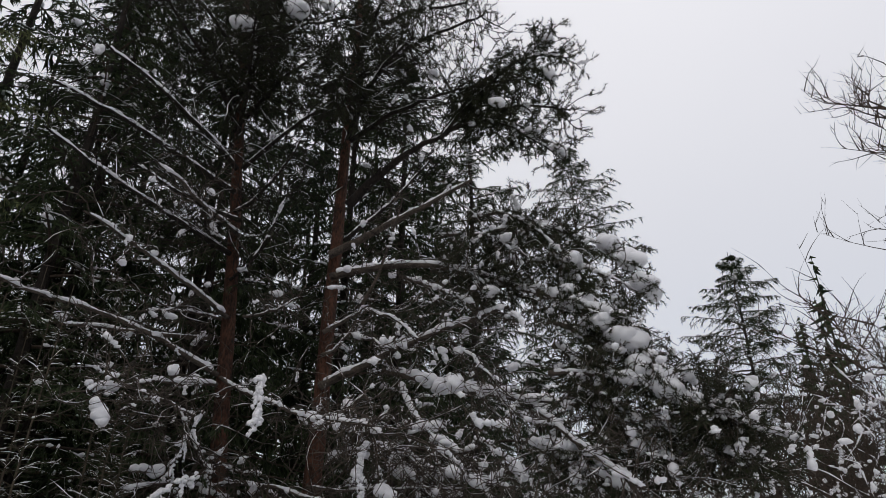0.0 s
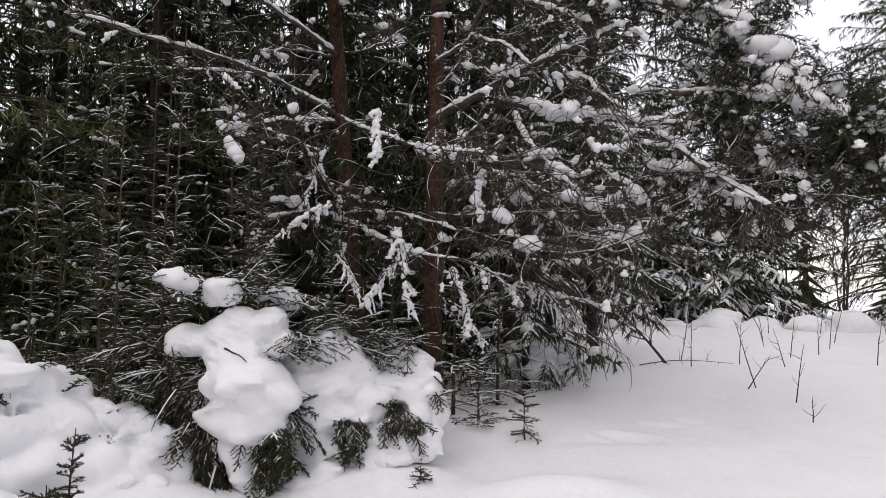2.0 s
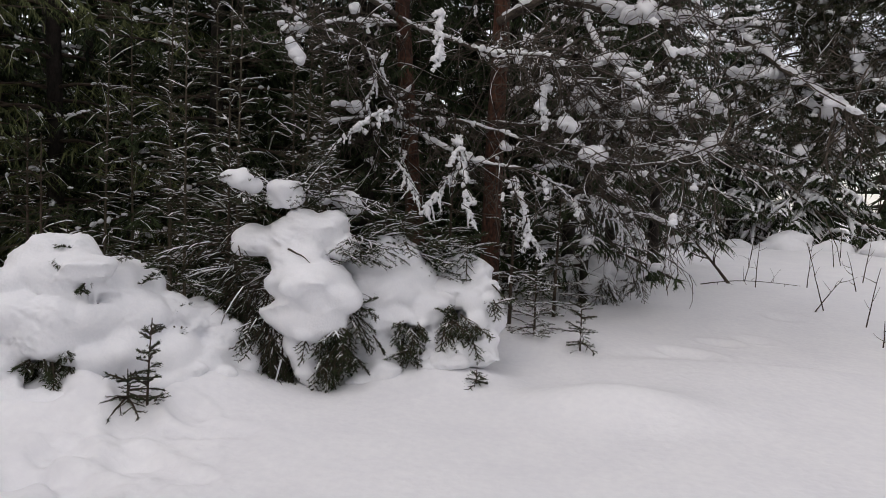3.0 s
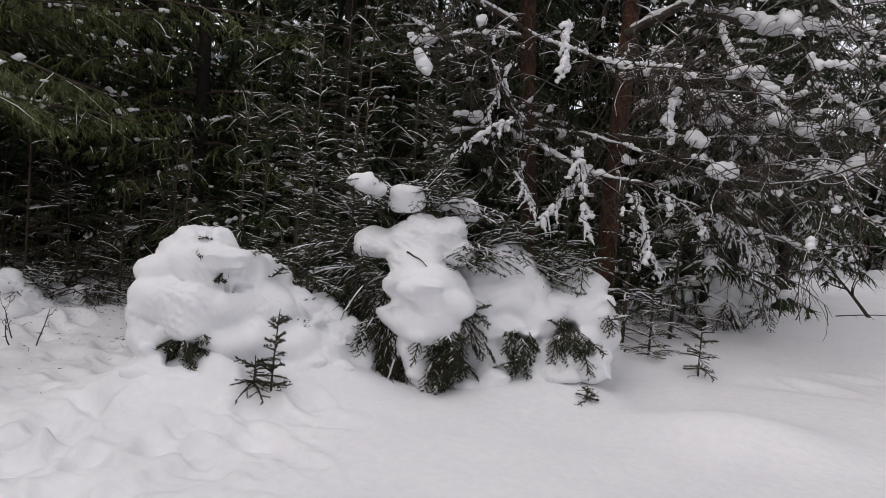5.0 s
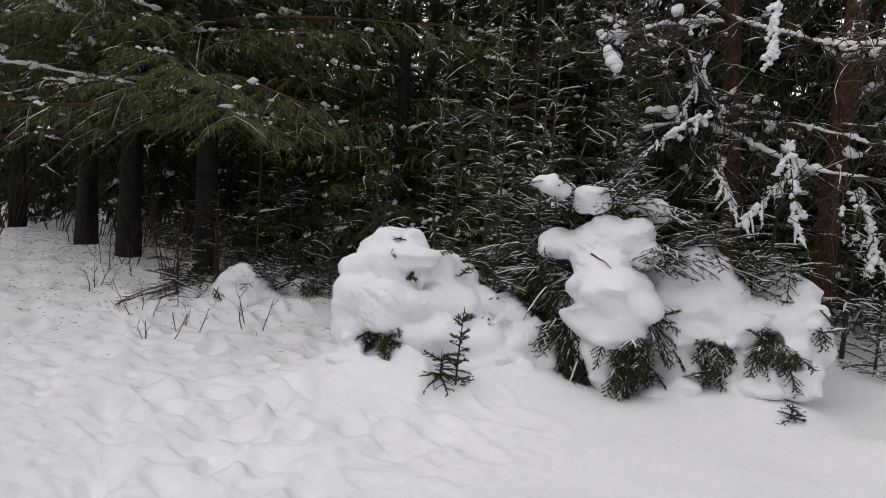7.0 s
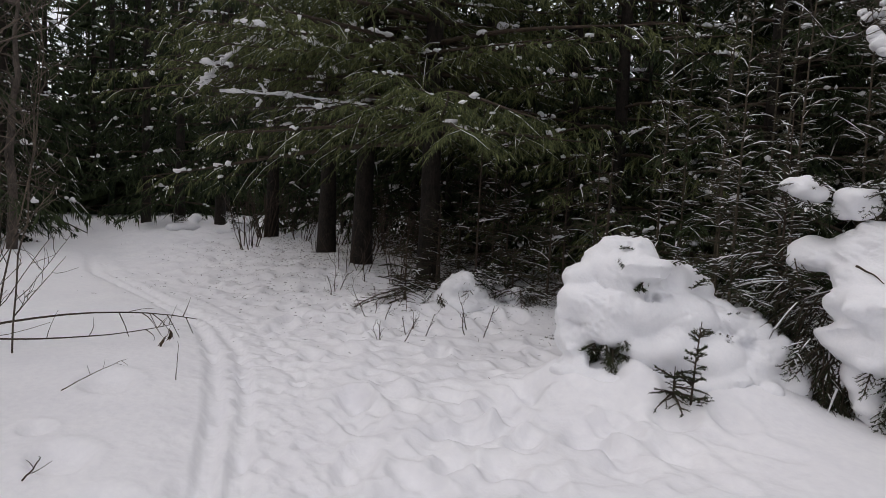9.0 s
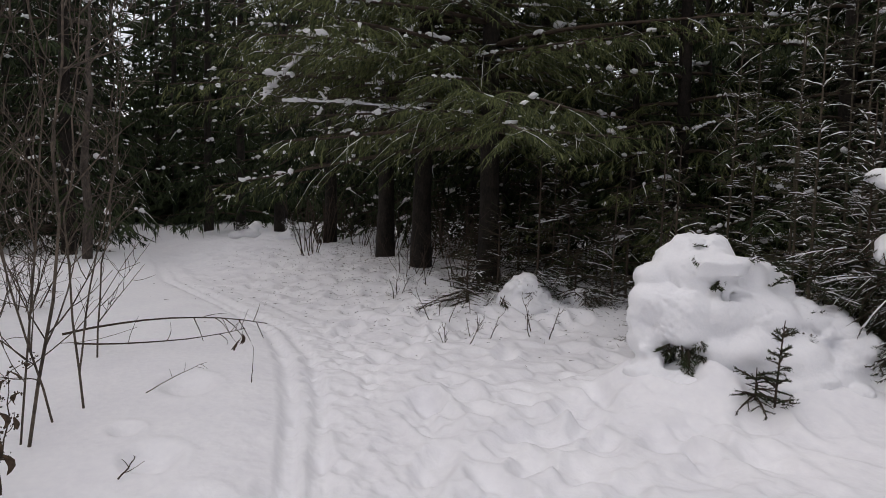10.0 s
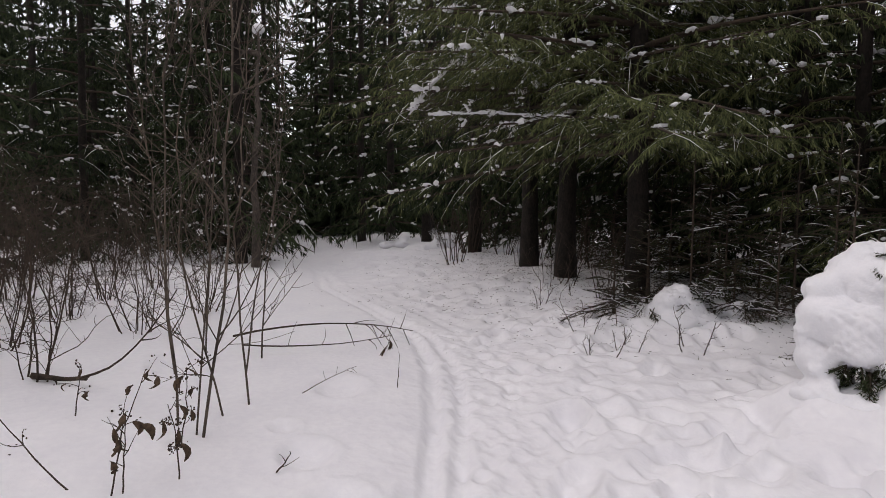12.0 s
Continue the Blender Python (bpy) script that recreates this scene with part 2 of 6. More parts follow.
def path_offset(x, y):
    """Signed distance from the trodden line (positive to its right when walking away) and distance along it."""
    best, along, run = np.full(x.shape, 1e9), np.zeros(x.shape), 0.0
    sign = np.zeros(x.shape)
    for (ax, ay), (bx, by) in zip(PATH_LINE[:-1], PATH_LINE[1:]):
        dx, dy = bx - ax, by - ay
        ln = math.hypot(dx, dy)
        u = np.clip(((x - ax) * dx + (y - ay) * dy) / ln**2, 0, 1)
        ex, ey = x - ax - u * dx, y - ay - u * dy
        d = np.hypot(ex, ey)
        near = d < best
        best = np.where(near, d, best)
        sign = np.where(near, np.sign(dy * ex - dx * ey), sign)
        along = np.where(near, run + u * ln, along)
        run += ln
    return best * sign, along


def bump(x, y, cx, cy, r, h, ry=None):
    return h * np.exp(-((x - cx) / r) ** 2 - ((y - cy) / (ry or r)) ** 2)


def waves(x, y, scale, seed, octaves=3):
    g = np.random.default_rng(seed)
    out = np.zeros_like(x)
    for o in range(octaves):
        for _ in range(5):
            a, ph = g.uniform(0, 6.28), g.uniform(0, 6.28)
            f = 2 * np.pi / scale * 2**o * g.uniform(0.7, 1.4)
            out += np.sin(f * (x * np.cos(a) + y * np.sin(a)) + ph + 1.3 * np.sin(f * 0.6 * (y * np.cos(a) - x * np.sin(a)))) / 5 / 2**o
    return out


def smooth(v, a, b):
    u = np.clip((v - a) / (b - a), 0, 1)
    return u * u * (3 - 2 * u)


def height(x, y):
    x, y = np.asarray(x, float), np.asarray(y, float)
    off, along = path_offset(x, y)
    far = np.hypot(x, y)
    z = 0.035 * waves(x, y, 4.5, 3, 2)
    # bank with the buried bushes, the wood's floor and the rising clearing
    clear = smooth(x, -1.0, 0.8)
    low = 5.4 - 2.2 * smooth(-x, 5.4, 7.4)
    z += 0.2 * smooth(y - 0.12 * x, low, low + 1.8) * smooth(-x, -14, -2) * (1 - 0.6 * clear)
    z += 0.2 * smooth(-x, 7.5, 11.0) * smooth(y, 2.6, 4.6)
    edge = 6.3 + 0.1 * np.sin(x * 1.3) + 0.05 * x
    z += clear * 0.1 * smooth(y, edge - 1.8, edge - 0.15) * (1 - smooth(y, edge - 0.05, edge + 0.35))
    crest = 11.3 + 0.15 * np.sin(x * 0.9) + 0.06 * x
    z += clear * (0.28 * smooth(y, 6.8, crest) - 0.07 * smooth(y, crest, crest + 0.5) + 0.36 * smooth(y, crest + 0.8, 21))
    z += bump(x, y, -0.3, 5.1, 0.7, 0.2, 0.35) + bump(x, y, -2.4, 4.0, 0.8, 0.04, 0.5)
    # apron of drifted snow below the buried bushes
    z += bump(x, y, -4.22, 3.44, 0.42, 0.12) + bump(x, y, -3.97, 3.64, 0.42, 0.18) + bump(x, y, -3.68, 3.84, 0.42, 0.14) + bump(x, y, -3.41, 4.2, 0.45, 0.16) + bump(x, y, -3.12, 4.58, 0.4, 0.16) + bump(x, y, -2.06, 5.13, 0.33, 0.1) + bump(x, y, -1.7, 5.34, 0.33, 0.13) + bump(x, y, -1.33, 5.52, 0.33, 0.11)
    z += 0.08 * smooth(-y, 0.2, 2.5) * smooth(-x, 2, 6)
    # trodden line with two ski tracks, soft rims
    core = np.exp(-(off / 0.7) ** 2)
    z -= 0.05 * core
    for o, w, d in ((-0.36, 0.06, 0.05), (-0.17, 0.055, 0.04), (0.24, 0.06, 0.016), (0.38, 0.05, 0.012)):
        wander = 0.03 * np.sin(along * 0.9 + o * 9)
        z -= d * np.exp(-((off - o - wander) / w) ** 6) * smooth(far, 1, 2.5)
    z += 0.015 * np.exp(-((off + 0.7) / 0.2) ** 2)
    z += (0.012 * waves(x, y, 0.5, 8, 2) + 0.006 * waves(x, y, 0.19, 9, 2)) * np.exp(-(off / 0.75) ** 4)
    # trampled strip beside it
    strip = smooth(off, 0.35, 0.9) * (1 - smooth(off, 2.2, 3.2)) * smooth(-x, 1.5, 3.5)
    z += strip * (0.022 * waves(x, y, 1.0, 5, 2) + 0.02 * np.tanh(7 * waves(x, y, 0.62, 15, 2)) + 0.006 * waves(x, y, 0.25, 6, 2))
    u, v = 0.7 * x + 0.7 * y, 0.7 * y - 0.7 * x
    z += 0.01 * strip * np.abs(np.sin(v * 5.2 + 1.1 * np.sin(u * 1.7) + 0.8 * np.sin(u * 3.1 + v))) ** 1.5 * (0.5 + 0.5 * np.sin(u * 2.3 + 1.3 * np.sin(v * 1.1)))
    return z


def dent_places():
    """Old soft footprints beside the line, small ones on it, and lone hollows: centre, turn, half sizes and depth."""
    g = np.random.default_rng(33)
    out = []
    for n in range(860):
        u = 3.2 + 24 * g.random() ** 1.5
        o = g.uniform(0.45, 3.0) if n < 400 else g.uniform(-0.45, 0.5)
        run = 0.0
        for (ax, ay), (bx, by) in zip(PATH_LINE[:-1], PATH_LINE[1:]):
            ln = math.hypot(bx - ax, by - ay)
            if run + ln >= u:
                s = (u - run) / ln
                cx, cy, ca = ax + (bx - ax) * s + (by - ay) / ln * o, ay + (by - ay) * s - (bx - ax) / ln * o, math.atan2(by - ay, bx - ax)
                fade = float(smooth(-cx, 2.0, 3.6))
                if n < 400:
                    out.append((cx, cy, ca + g.normal(0, 0.6), g.uniform(0.13, 0.26), g.uniform(0.08, 0.14), g.uniform(0.035, 0.08) * fade))
                else:
                    out.append((cx, cy, ca + g.normal(0, 0.3), g.uniform(0.06, 0.15), g.uniform(0.04, 0.07), g.uniform(0.01, 0.03) * fade))
                break
            run += ln
    for cx, cy, r, d in ((-4.35, 0.12, 0.2, 0.06), (-5.75, 0.45, 0.25, 0.06), (-4.9, 0.0, 0.12, 0.04), (-6.7, -0.9, 0.3, 0.07), (-3.6, 0.25, 0.22, 0.06),
                         (0.9, 7.6, 0.2, 0.05), (1.3, 7.9, 0.18, 0.05), (0.5, 6.9, 0.25, 0.05), (1.9, 9.1, 0.2, 0.04)):
        out.append((cx, cy, 0.0, r, r * 0.7, d))
    return out


def build_ground():
    ang = np.concatenate([np.radians(np.arange(-45, -4, 0.5)), np.radians(np.arange(-4, 118, 0.34)), np.radians(np.arange(118, 130, 0.5)), np.radians(np.arange(130, 314.5, 4.0))])
    rad = np.concatenate([np.arange(0.12, 2.0, 0.09), np.arange(2.0, 8, 0.03), 8 * 1.009 ** np.arange(0, 180), 40 * 1.16 ** np.arange(1, 26)])
    a, r = np.meshgrid(ang, rad)
    x, y = -0.5 - r * np.sin(a), r * np.cos(a)
    z = height(x, y)
    for cx, cy, ca, da, db, depth in dent_places():
        cr, ct = math.hypot(cx + 0.5, cy), math.atan2(-(cx + 0.5), cy)
        i0, i1 = np.searchsorted(rad, (cr - 0.7, cr + 0.7))
        j0, j1 = np.searchsorted(ang, (ct - 0.7 / cr, ct + 0.7 / cr))
        dx, dy = x[i0:i1, j0:j1] - cx, y[i0:i1, j0:j1] - cy
        p, q = (dx * math.cos(ca) + dy * math.sin(ca)) / da, (dy * math.cos(ca) - dx * math.sin(ca)) / db
        e = p * p + q * q
        z[i0:i1, j0:j1] += depth * (0.25 * np.exp(-((np.sqrt(e) - 1.4) / 0.35) ** 2) - np.exp(-(e**2)))
    z = np.where(r > 60, 0.5, z)
    m, n = x.shape
    v = np.concatenate([np.stack([x, y, z], -1).reshape(-1, 3), [[-0.5, 0, float(height(-0.5, 0.0))]]])
    i = np.arange(m - 1)[:, None] * n
    j = np.arange(n)[None, :]
    k = (j + 1) % n
    f = np.stack([i + j, i + k, i + k + n, i + j, i + k + n, i + j + n], -1).reshape(-1, 3)
    cap = np.stack([np.full(n, m * n), np.arange(n), (np.arange(n) + 1) % n], -1)
    s = Soup()
    s.add(v, np.concatenate([f, cap])[:, ::-1])
    me = s.mesh("ground", SNOW_GROUND)
    ob = new("ground", me)
    return tagged(ob, "deep fresh snow with a trodden ski path and soft footprints", "snow", kind="structure")


build_ground()


def on(x, y, sink=0.03):
    return (x, y, float(height(x, y)) - sink)


# ---- conifers ----


def rand_perp(d, gen):
    k = np.cross(d, gen.standard_normal(d.shape))
    return k / (np.linalg.norm(k, axis=-1, keepdims=True) + 1e-9)


def spruce_parts(seed, H, r0, base, top_len, low_len, count, per, twigs, sag=0.35, rise=0.1, snow=0.5, hang=0.28, needles=0, top=1.0, thick=0.011, bare=0.0, size=1.0, crowd=1.05, lump=0, clump=0.25, big=1.0, fine=3, N=7, chain=11, cover=1.0, weep=0.0, split=False, singles=None):
    """A spruce as four triangle soups: trunk, branches, needle sprays and snow. base: height of the lowest whorl; top: how much of the height gets branches."""
    g = np.random.default_rng(seed)
    trunk, wood, leaf, white = Soup(), Soup(), Soup(), Soup()
    zs = np.linspace(0, H, 14)
    lean = np.cumsum(g.normal(0, 0.015, (14, 2)), 0) * H / 14
    lean -= lean[0]
    tp = np.stack([lean[:, 0], lean[:, 1], zs], -1)
    tr = r0 * (1 - zs / H) ** 0.8 + 0.01
    tr[0] *= 1.35
    tp[0, 2] = -0.5
    trunk.tubes(tp[None], tr[None], 12)
    tp[0, 2] = 0.0
    # main branches
    hb = base + (H * top - base) * np.linspace(0, 1, count) ** crowd + g.normal(0, 0.1, count)
    hb = np.clip(hb, 0.2, H * 0.985)
    az = np.arange(count) * 2.39996 + g.normal(0, 0.35, count)
    f = (hb - base) / (H - base)
    ln = (low_len * (1 - f) + top_len * f) * np.clip((1 - f) * 6, 0.1, 1) * g.uniform(0.75, 1.2, count)
    s = np.linspace(0, 1, N)
    out = np.stack([np.cos(az), np.sin(az), 0 * az], -1)
    org = np.stack([np.interp(hb, zs, tp[:, 0]), np.interp(hb, zs, tp[:, 1]), hb], -1)
    e0 = rise + 0.35 * f + g.normal(0, 0.06, count)
    drop = sag * (1 - 0.55 * f) * g.uniform(0.7, 1.3, count)
    bz = e0[:, None] * s - drop[:, None] * s**2 * 1.6 + drop[:, None] * 0.55 * s**4
    bend = g.normal(0, 0.12, count)[:, None] * s**2
    lat = np.stack([-np.sin(az), np.cos(az), 0 * az], -1)
    bp = org[:, None] + ln[:, None, None] * (out[:, None] * s[:, None] + lat[:, None] * bend[..., None] + bz[..., None] * np.array([0, 0, 1]))
    br = (0.008 + 0.0085 * ln)[:, None] * (1.05 - s) + 0.003
    for k in range(count if split else 0):
        one = Soup()
        one.tubes(bp[k : k + 1], br[k : k + 1], 4)
        singles.append(one)
    if not split:
        wood.tubes(bp, br, 3)
    # side branchlets
    u = np.clip(np.linspace(0.16 + bare, 1.0, per)[None] + g.normal(0, 0.03, (count, per)), 0.05, 0.995)
    idx = np.clip((u * (N - 1)).astype(int), 0, N - 2)
    fr = (u * (N - 1) - idx)[..., None]
    rows = np.arange(count)[:, None]
    sp = bp[rows, idx] * (1 - fr) + bp[rows, idx + 1] * fr
    tang = bp[rows, idx + 1] - bp[rows, idx]
    tang /= np.linalg.norm(tang, axis=2, keepdims=True)
    sgn = np.where(np.arange(per) % 2 == 0, 1.0, -1.0)[None, :, None]
    sd = tang * g.uniform(0.35, 0.8, (count, per, 1)) + sgn * lat[:, None] * g.uniform(0.5, 1.0, (count, per, 1)) + np.array([0, 0, -1]) * g.uniform(0.0, 0.35, (count, per, 1))
    sd /= np.linalg.norm(sd, axis=2, keepdims=True)
    sl = (0.10 + 0.34 * ln[:, None] * np.clip(1.15 - u, 0.12, 0.85)) * g.uniform(0.6, 1.25, (count, per))
    sl = np.minimum(sl, 0.95)
    M = count * per
    sp, sd, sl = sp.reshape(M, 3), sd.reshape(M, 3), sl.reshape(M)
    q = np.linspace(0, 1, fine)
    cp = sp[:, None] + sl[:, None, None] * (sd[:, None] * q[:, None] + np.array([0, 0, -0.28]) * (q**2)[:, None])
    cr = np.tile(np.linspace(0.5, 0.12, fine) * thick * size, (M, 1)) * g.uniform(0.8, 1.25, (M, 1))
    leaf.tubes(cp, cr, 3)
    # hanging sprays
    T = M * twigs
    own = np.repeat(np.arange(M), twigs)
    v = g.uniform(0.08, 1.0, T)
    ii = np.clip((v * (fine - 1)).astype(int), 0, fine - 2)
    fv = (v * (fine - 1) - ii)[:, None]
    hp = cp[own, ii] * (1 - fv) + cp[own, ii + 1] * fv
    hd = sd[own] * g.uniform(0.1, 0.8, (T, 1)) + g.normal(0, 0.33, (T, 3)) + np.array([0, 0, -1]) * g.uniform(0.35, 1.0, (T, 1)) * (0.5 + 2.0 * hang + weep)
    hd /= np.linalg.norm(hd, axis=1, keepdims=True)
    hl = hang * g.uniform(0.35, 1.15, T) * np.minimum(1, 0.5 + sl[own])
    leaf.blades(hp, hd, hl, thick * size * g.uniform(0.35, 0.75, T))
    if needles:
        K = T * needles
        ow = np.repeat(np.arange(T), needles)
        x = g.uniform(0.05, 1.0, K)[:, None]
        np3 = hp[ow] + hl[ow][:, None] * (hd[ow] * x + 0.0)
        nd = hd[ow] * 0.6 + rand_perp(hd[ow], g) * 0.9
        leaf.blades(np3, nd, g.uniform(0.018, 0.032, K), g.uniform(0.0025, 0.004, K))
    # snow: small uneven clumps strung along some branches, and on the shoots
    if snow > 0:
        keep = np.flatnonzero((g.random(count) < snow * 1.6) & (ln > 0.3))
        for k in keep:
            a0 = g.uniform(0.15, 0.75)
            n = int(g.integers(3, chain))
            u_ = np.clip(a0 + np.arange(n) * 0.05 / ln[k] * g.uniform(0.7, 1.6, n), 0.1, 0.98) * (N - 1.001)
            i_ = u_.astype(int)
            f_ = (u_ - i_)[:, None]
            c = bp[k, i_] * (1 - f_) + bp[k, i_ + 1] * f_
            b = g.uniform(0.018, 0.05, (n, 1)) * big
            c = c + np.stack([g.normal(0, 0.02, n), g.normal(0, 0.02, n), 0.5 * b[:, 0]], -1)
            white.lumps(c, b * g.uniform(0.6, 1.5, (n, 3)) * np.array([1.15, 1.0, 0.7]), lump, 0.35, g)
        n = int(M * snow * clump)
        if n:
            w_ = g.integers(0, M, n)
            c = cp[w_, g.integers(0, fine, n)] + np.array([0, 0, 0.012])
            b = g.uniform(0.012, 0.045, (n, 1)) * big
            white.lumps(c, b * g.uniform(0.5, 1.7, (n, 3)) * np.array([1.15, 0.9, 0.65]), 1, 0.35, g)
        m_ = g.random(M) < snow * 0.3 * cover
        if m_.any():
            e = np.clip(g.normal(0.0035, 0.003, (m_.sum(), fine)), 0.0006, 0.01) * big * cover
            e[:, -1] = 0.001
            white.tubes(cp[m_] + np.array([0, 0, 0.006]), e, 3, 0.7, 0.6)
    return trunk, wood, leaf, white


def spruce(place, label, green=NEEDLE, turn=0.0, group="", category="spruce tree", name="spruce_tree", **kw):
    single = []
    t, w, l, s = spruce_parts(split=True, singles=single, **kw)
    root = thing(name, place, label, category, group)
    root.rotation_euler = (0, 0, turn)
    part("trunk", t, SPRUCE_AND_BACKLIT_BARK, root)
    for one in single:
        part("branch", one, TWIG, root)
    part("needles", l, green, root, smooth=False)
    part("snow_cover", s, SNOW, root, "patches of fresh white snow")
    return root


# big spruces on the wood's edge beside the path
EDGE = dict(H=13.5, r0=0.145, base=3.1, top_len=0.5, low_len=3.3, count=124, per=24, twigs=38, sag=0.11, rise=0.03, snow=0.85, hang=0.125, weep=0.7, thick=0.0115, crowd=1.7, clump=0.16)
edge_a = spruce(on(-11.7, 4.5), "tall green spruce with a bare dark trunk and drooping boughs", NEEDLE_GREEN, 0.4, "spruces on the wood edge", seed=11, **EDGE)
edge_b = spruce(on(-10.15, 4.5), "tall green spruce with snow-dusted drooping boughs", NEEDLE_GREEN, 2.1, "spruces on the wood edge", seed=12, **EDGE)
edge_c = spruce(on(-8.75, 4.95), "tall green spruce with boughs hanging low over the bank", NEEDLE_GREEN, 4.0, "spruces on the wood edge", seed=13, **{**EDGE, "base": 2.2, "low_len": 3.3, "count": 124})
# darker spruces behind the bank and the pines
DARK = dict(H=14.5, r0=0.1, base=0.35, top_len=0.7, low_len=2.6, count=92, per=17, twigs=20, sag=0.3, rise=0.06, snow=0.55, hang=0.2, thick=0.017, crowd=1.1, clump=0.18, lump=1, cover=1.4)
spruce(on(-7.6, 7.6), "dark green spruce with hanging twigs behind snowy bushes", NEEDLE_GREEN, 1.0, "dark spruces behind the bank", seed=21, **{**DARK, "crowd": 1.6})
spruce(on(-5.7, 8.4), "dark spruce with hanging twigs behind snowy bushes", NEEDLE, 0.2, "dark spruces behind the bank", seed=22, **DARK)
spruce(on(-4.4, 10.6), "dark spruce with long hanging curtains of twigs", NEEDLE, 3.0, "dark spruces behind the bank", seed=23, **{**DARK, "hang": 0.3, "per": 18})
spruce(on(-1.9, 11.4), "dark spruce with long hanging curtains of twigs", NEEDLE, 5.0, "dark spruces behind the bank", seed=24, **{**DARK, "hang": 0.3, "per": 18, "H": 14})
spruce(on(0.55, 12.4), "snow-flecked spruce with a bare dark trunk foot", NEEDLE, 5.6, "dark spruces behind the bank", seed=25, **{**DARK, "H": 12, "low_len": 1.8, "base": 1.9, "r0": 0.085, "count": 70, "sag": 0.2, "snow": 0.8, "cover": 2.5, "big": 1.4})
spruce(on(-0.6, 9.6), "small snowy spruce under the pine limbs", NEEDLE, 0.9, "dark spruces behind the bank", seed=26, **{**DARK, "H": 4.6, "low_len": 1.3, "base": 0.5, "r0": 0.05, "count": 44, "per": 14, "snow": 1.0, "top_len": 0.2, "cover": 2.4, "big": 1.4})
spruce(on(-6.9, 10.6), "dark spruce with long hanging curtains of twigs", NEEDLE, 2.2, "dark spruces behind the bank", seed=27, **{**DARK, "hang": 0.3, "per": 16, "thick": 0.024, "count": 88, "twigs": 20})
spruce(on(-3.0, 13.2), "dark spruce with long hanging curtains of twigs", NEEDLE, 0.7, "dark spruces behind the bank", seed=28, **{**DARK, "hang": 0.34, "per": 15, "thick": 0.026, "count": 88, "twigs": 20})
spruce(on(-0.2, 14.4), "dark spruce behind the snowy pine limbs", NEEDLE, 1.9, "dark spruces behind the bank", seed=29, **{**DARK, "hang": 0.26, "per": 16, "H": 11.5, "thick": 0.022, "count": 85, "base": 1.2})
spruce(on(-3.9, 9.7), "dark spruce with long hanging curtains of twigs", NEEDLE, 4.1, "dark spruces behind the bank", seed=61, **{**DARK, "H": 13.5, "hang": 0.3, "per": 16, "thick": 0.021, "low_len": 2.3})
spruce(on(-0.9, 10.9), "dark spruce with long hanging curtains of twigs", NEEDLE, 1.4, "dark spruces behind the bank", seed=62, **{**DARK, "H": 11.5, "hang": 0.28, "per": 15, "thick": 0.02, "low_len": 1.9, "base": 2.2, "count": 80})
spruce(on(-6.0, 9.5), "dark spruce with long hanging curtains of twigs", NEEDLE, 0.3, "dark spruces behind the bank", seed=63, **{**DARK, "hang": 0.3, "per": 15, "thick": 0.022, "count": 84})
# loaded spruces across the clearing
LOADED = dict(H=9, r0=0.1, base=0.3, top_len=0.35, low_len=2.7, count=84, per=12, twigs=17, sag=0.4, rise=0.06, snow=0.9, hang=0.34, thick=0.034, big=1.3, lump=1, chain=8, cover=2.6)
for x, y, H, snow, seed, label in ((5.7, 23.2, 17.8, 0.3, 31, "tall spruce behind loaded pine boughs"), (3.4, 22.0, 8.0, 1.0, 32, "snow-laden young spruce across the clearing"), (5.6, 21.4, 6.5, 1.0, 33, "snow-laden young spruce across the clearing"),
                                  (11.5, 23.1, 12.6, 0.4, 34, "slender dark spruce rising over the far thicket"), (1.2, 20.5, 9.0, 0.8, 36, "snow-laden young spruce across the clearing")):
    spruce(on(x, y), label, NEEDLE, seed * 1.3, "spruces across the clearing", seed=seed, **{**LOADED, "H": H, "snow": snow * 1.0, "big": 1.7, "cover": 1.5 if H > 12 else 8.0, "clump": 0.25 if H > 12 else 0.7, **({"count": 140, "per": 15, "low_len": 3.6, "top_len": 1.6 if H > 15 else 1.25, "thick": 0.022, "hang": 0.28, "sag": 0.3,  "base": 3.2 if H > 15 else 0.5} if H > 12 else {})})
# dark spruces on the other side of the path
for x, y, seed in ((-19.3, -1.7, 51), (-18.6, -4.6, 52), (-15.8, -6.6, 53)):
    spruce(on(x, y), "dense dark spruce across the path", NEEDLE, seed * 0.7, "spruces across the path", seed=seed, **{**DARK, "count": 80, "per": 14, "twigs": 20, "thick": 0.024, "hang": 0.26, "crowd": 1.6})

# ---- deep wood: copies of four spruces ----
FAR = []
for k in range(4):
    t, w, l, s = spruce_parts(seed=40 + k, H=15 + k, r0=0.13, base=0.5 + 0.35 * k, top_len=0.5, low_len=2.5, count=54, per=8, twigs=13, sag=0.3, rise=0.05, snow=0.6, hang=0.34, thick=0.045, crowd=1.4, lump=1, big=1.2, fine=2, N=5, chain=6, clump=0.1, cover=2.2)
    root = thing("spruce_tree", (0, 0, 0), "dark snow-flecked spruce of the wood, unseen copies added for shade", "spruce tree", "spruces in the deep wood")
    part("trunk", t, SPRUCE_AND_BACKLIT_BARK, root)
    part("branchwork", w, TWIG, root)
    part("needles", l, NEEDLE, root, smooth=False)
    part("snow_cover", s, SNOW, root, "patches of fresh white snow")
    FAR.append(root)
far_places = []
gen = np.random.default_rng(5)
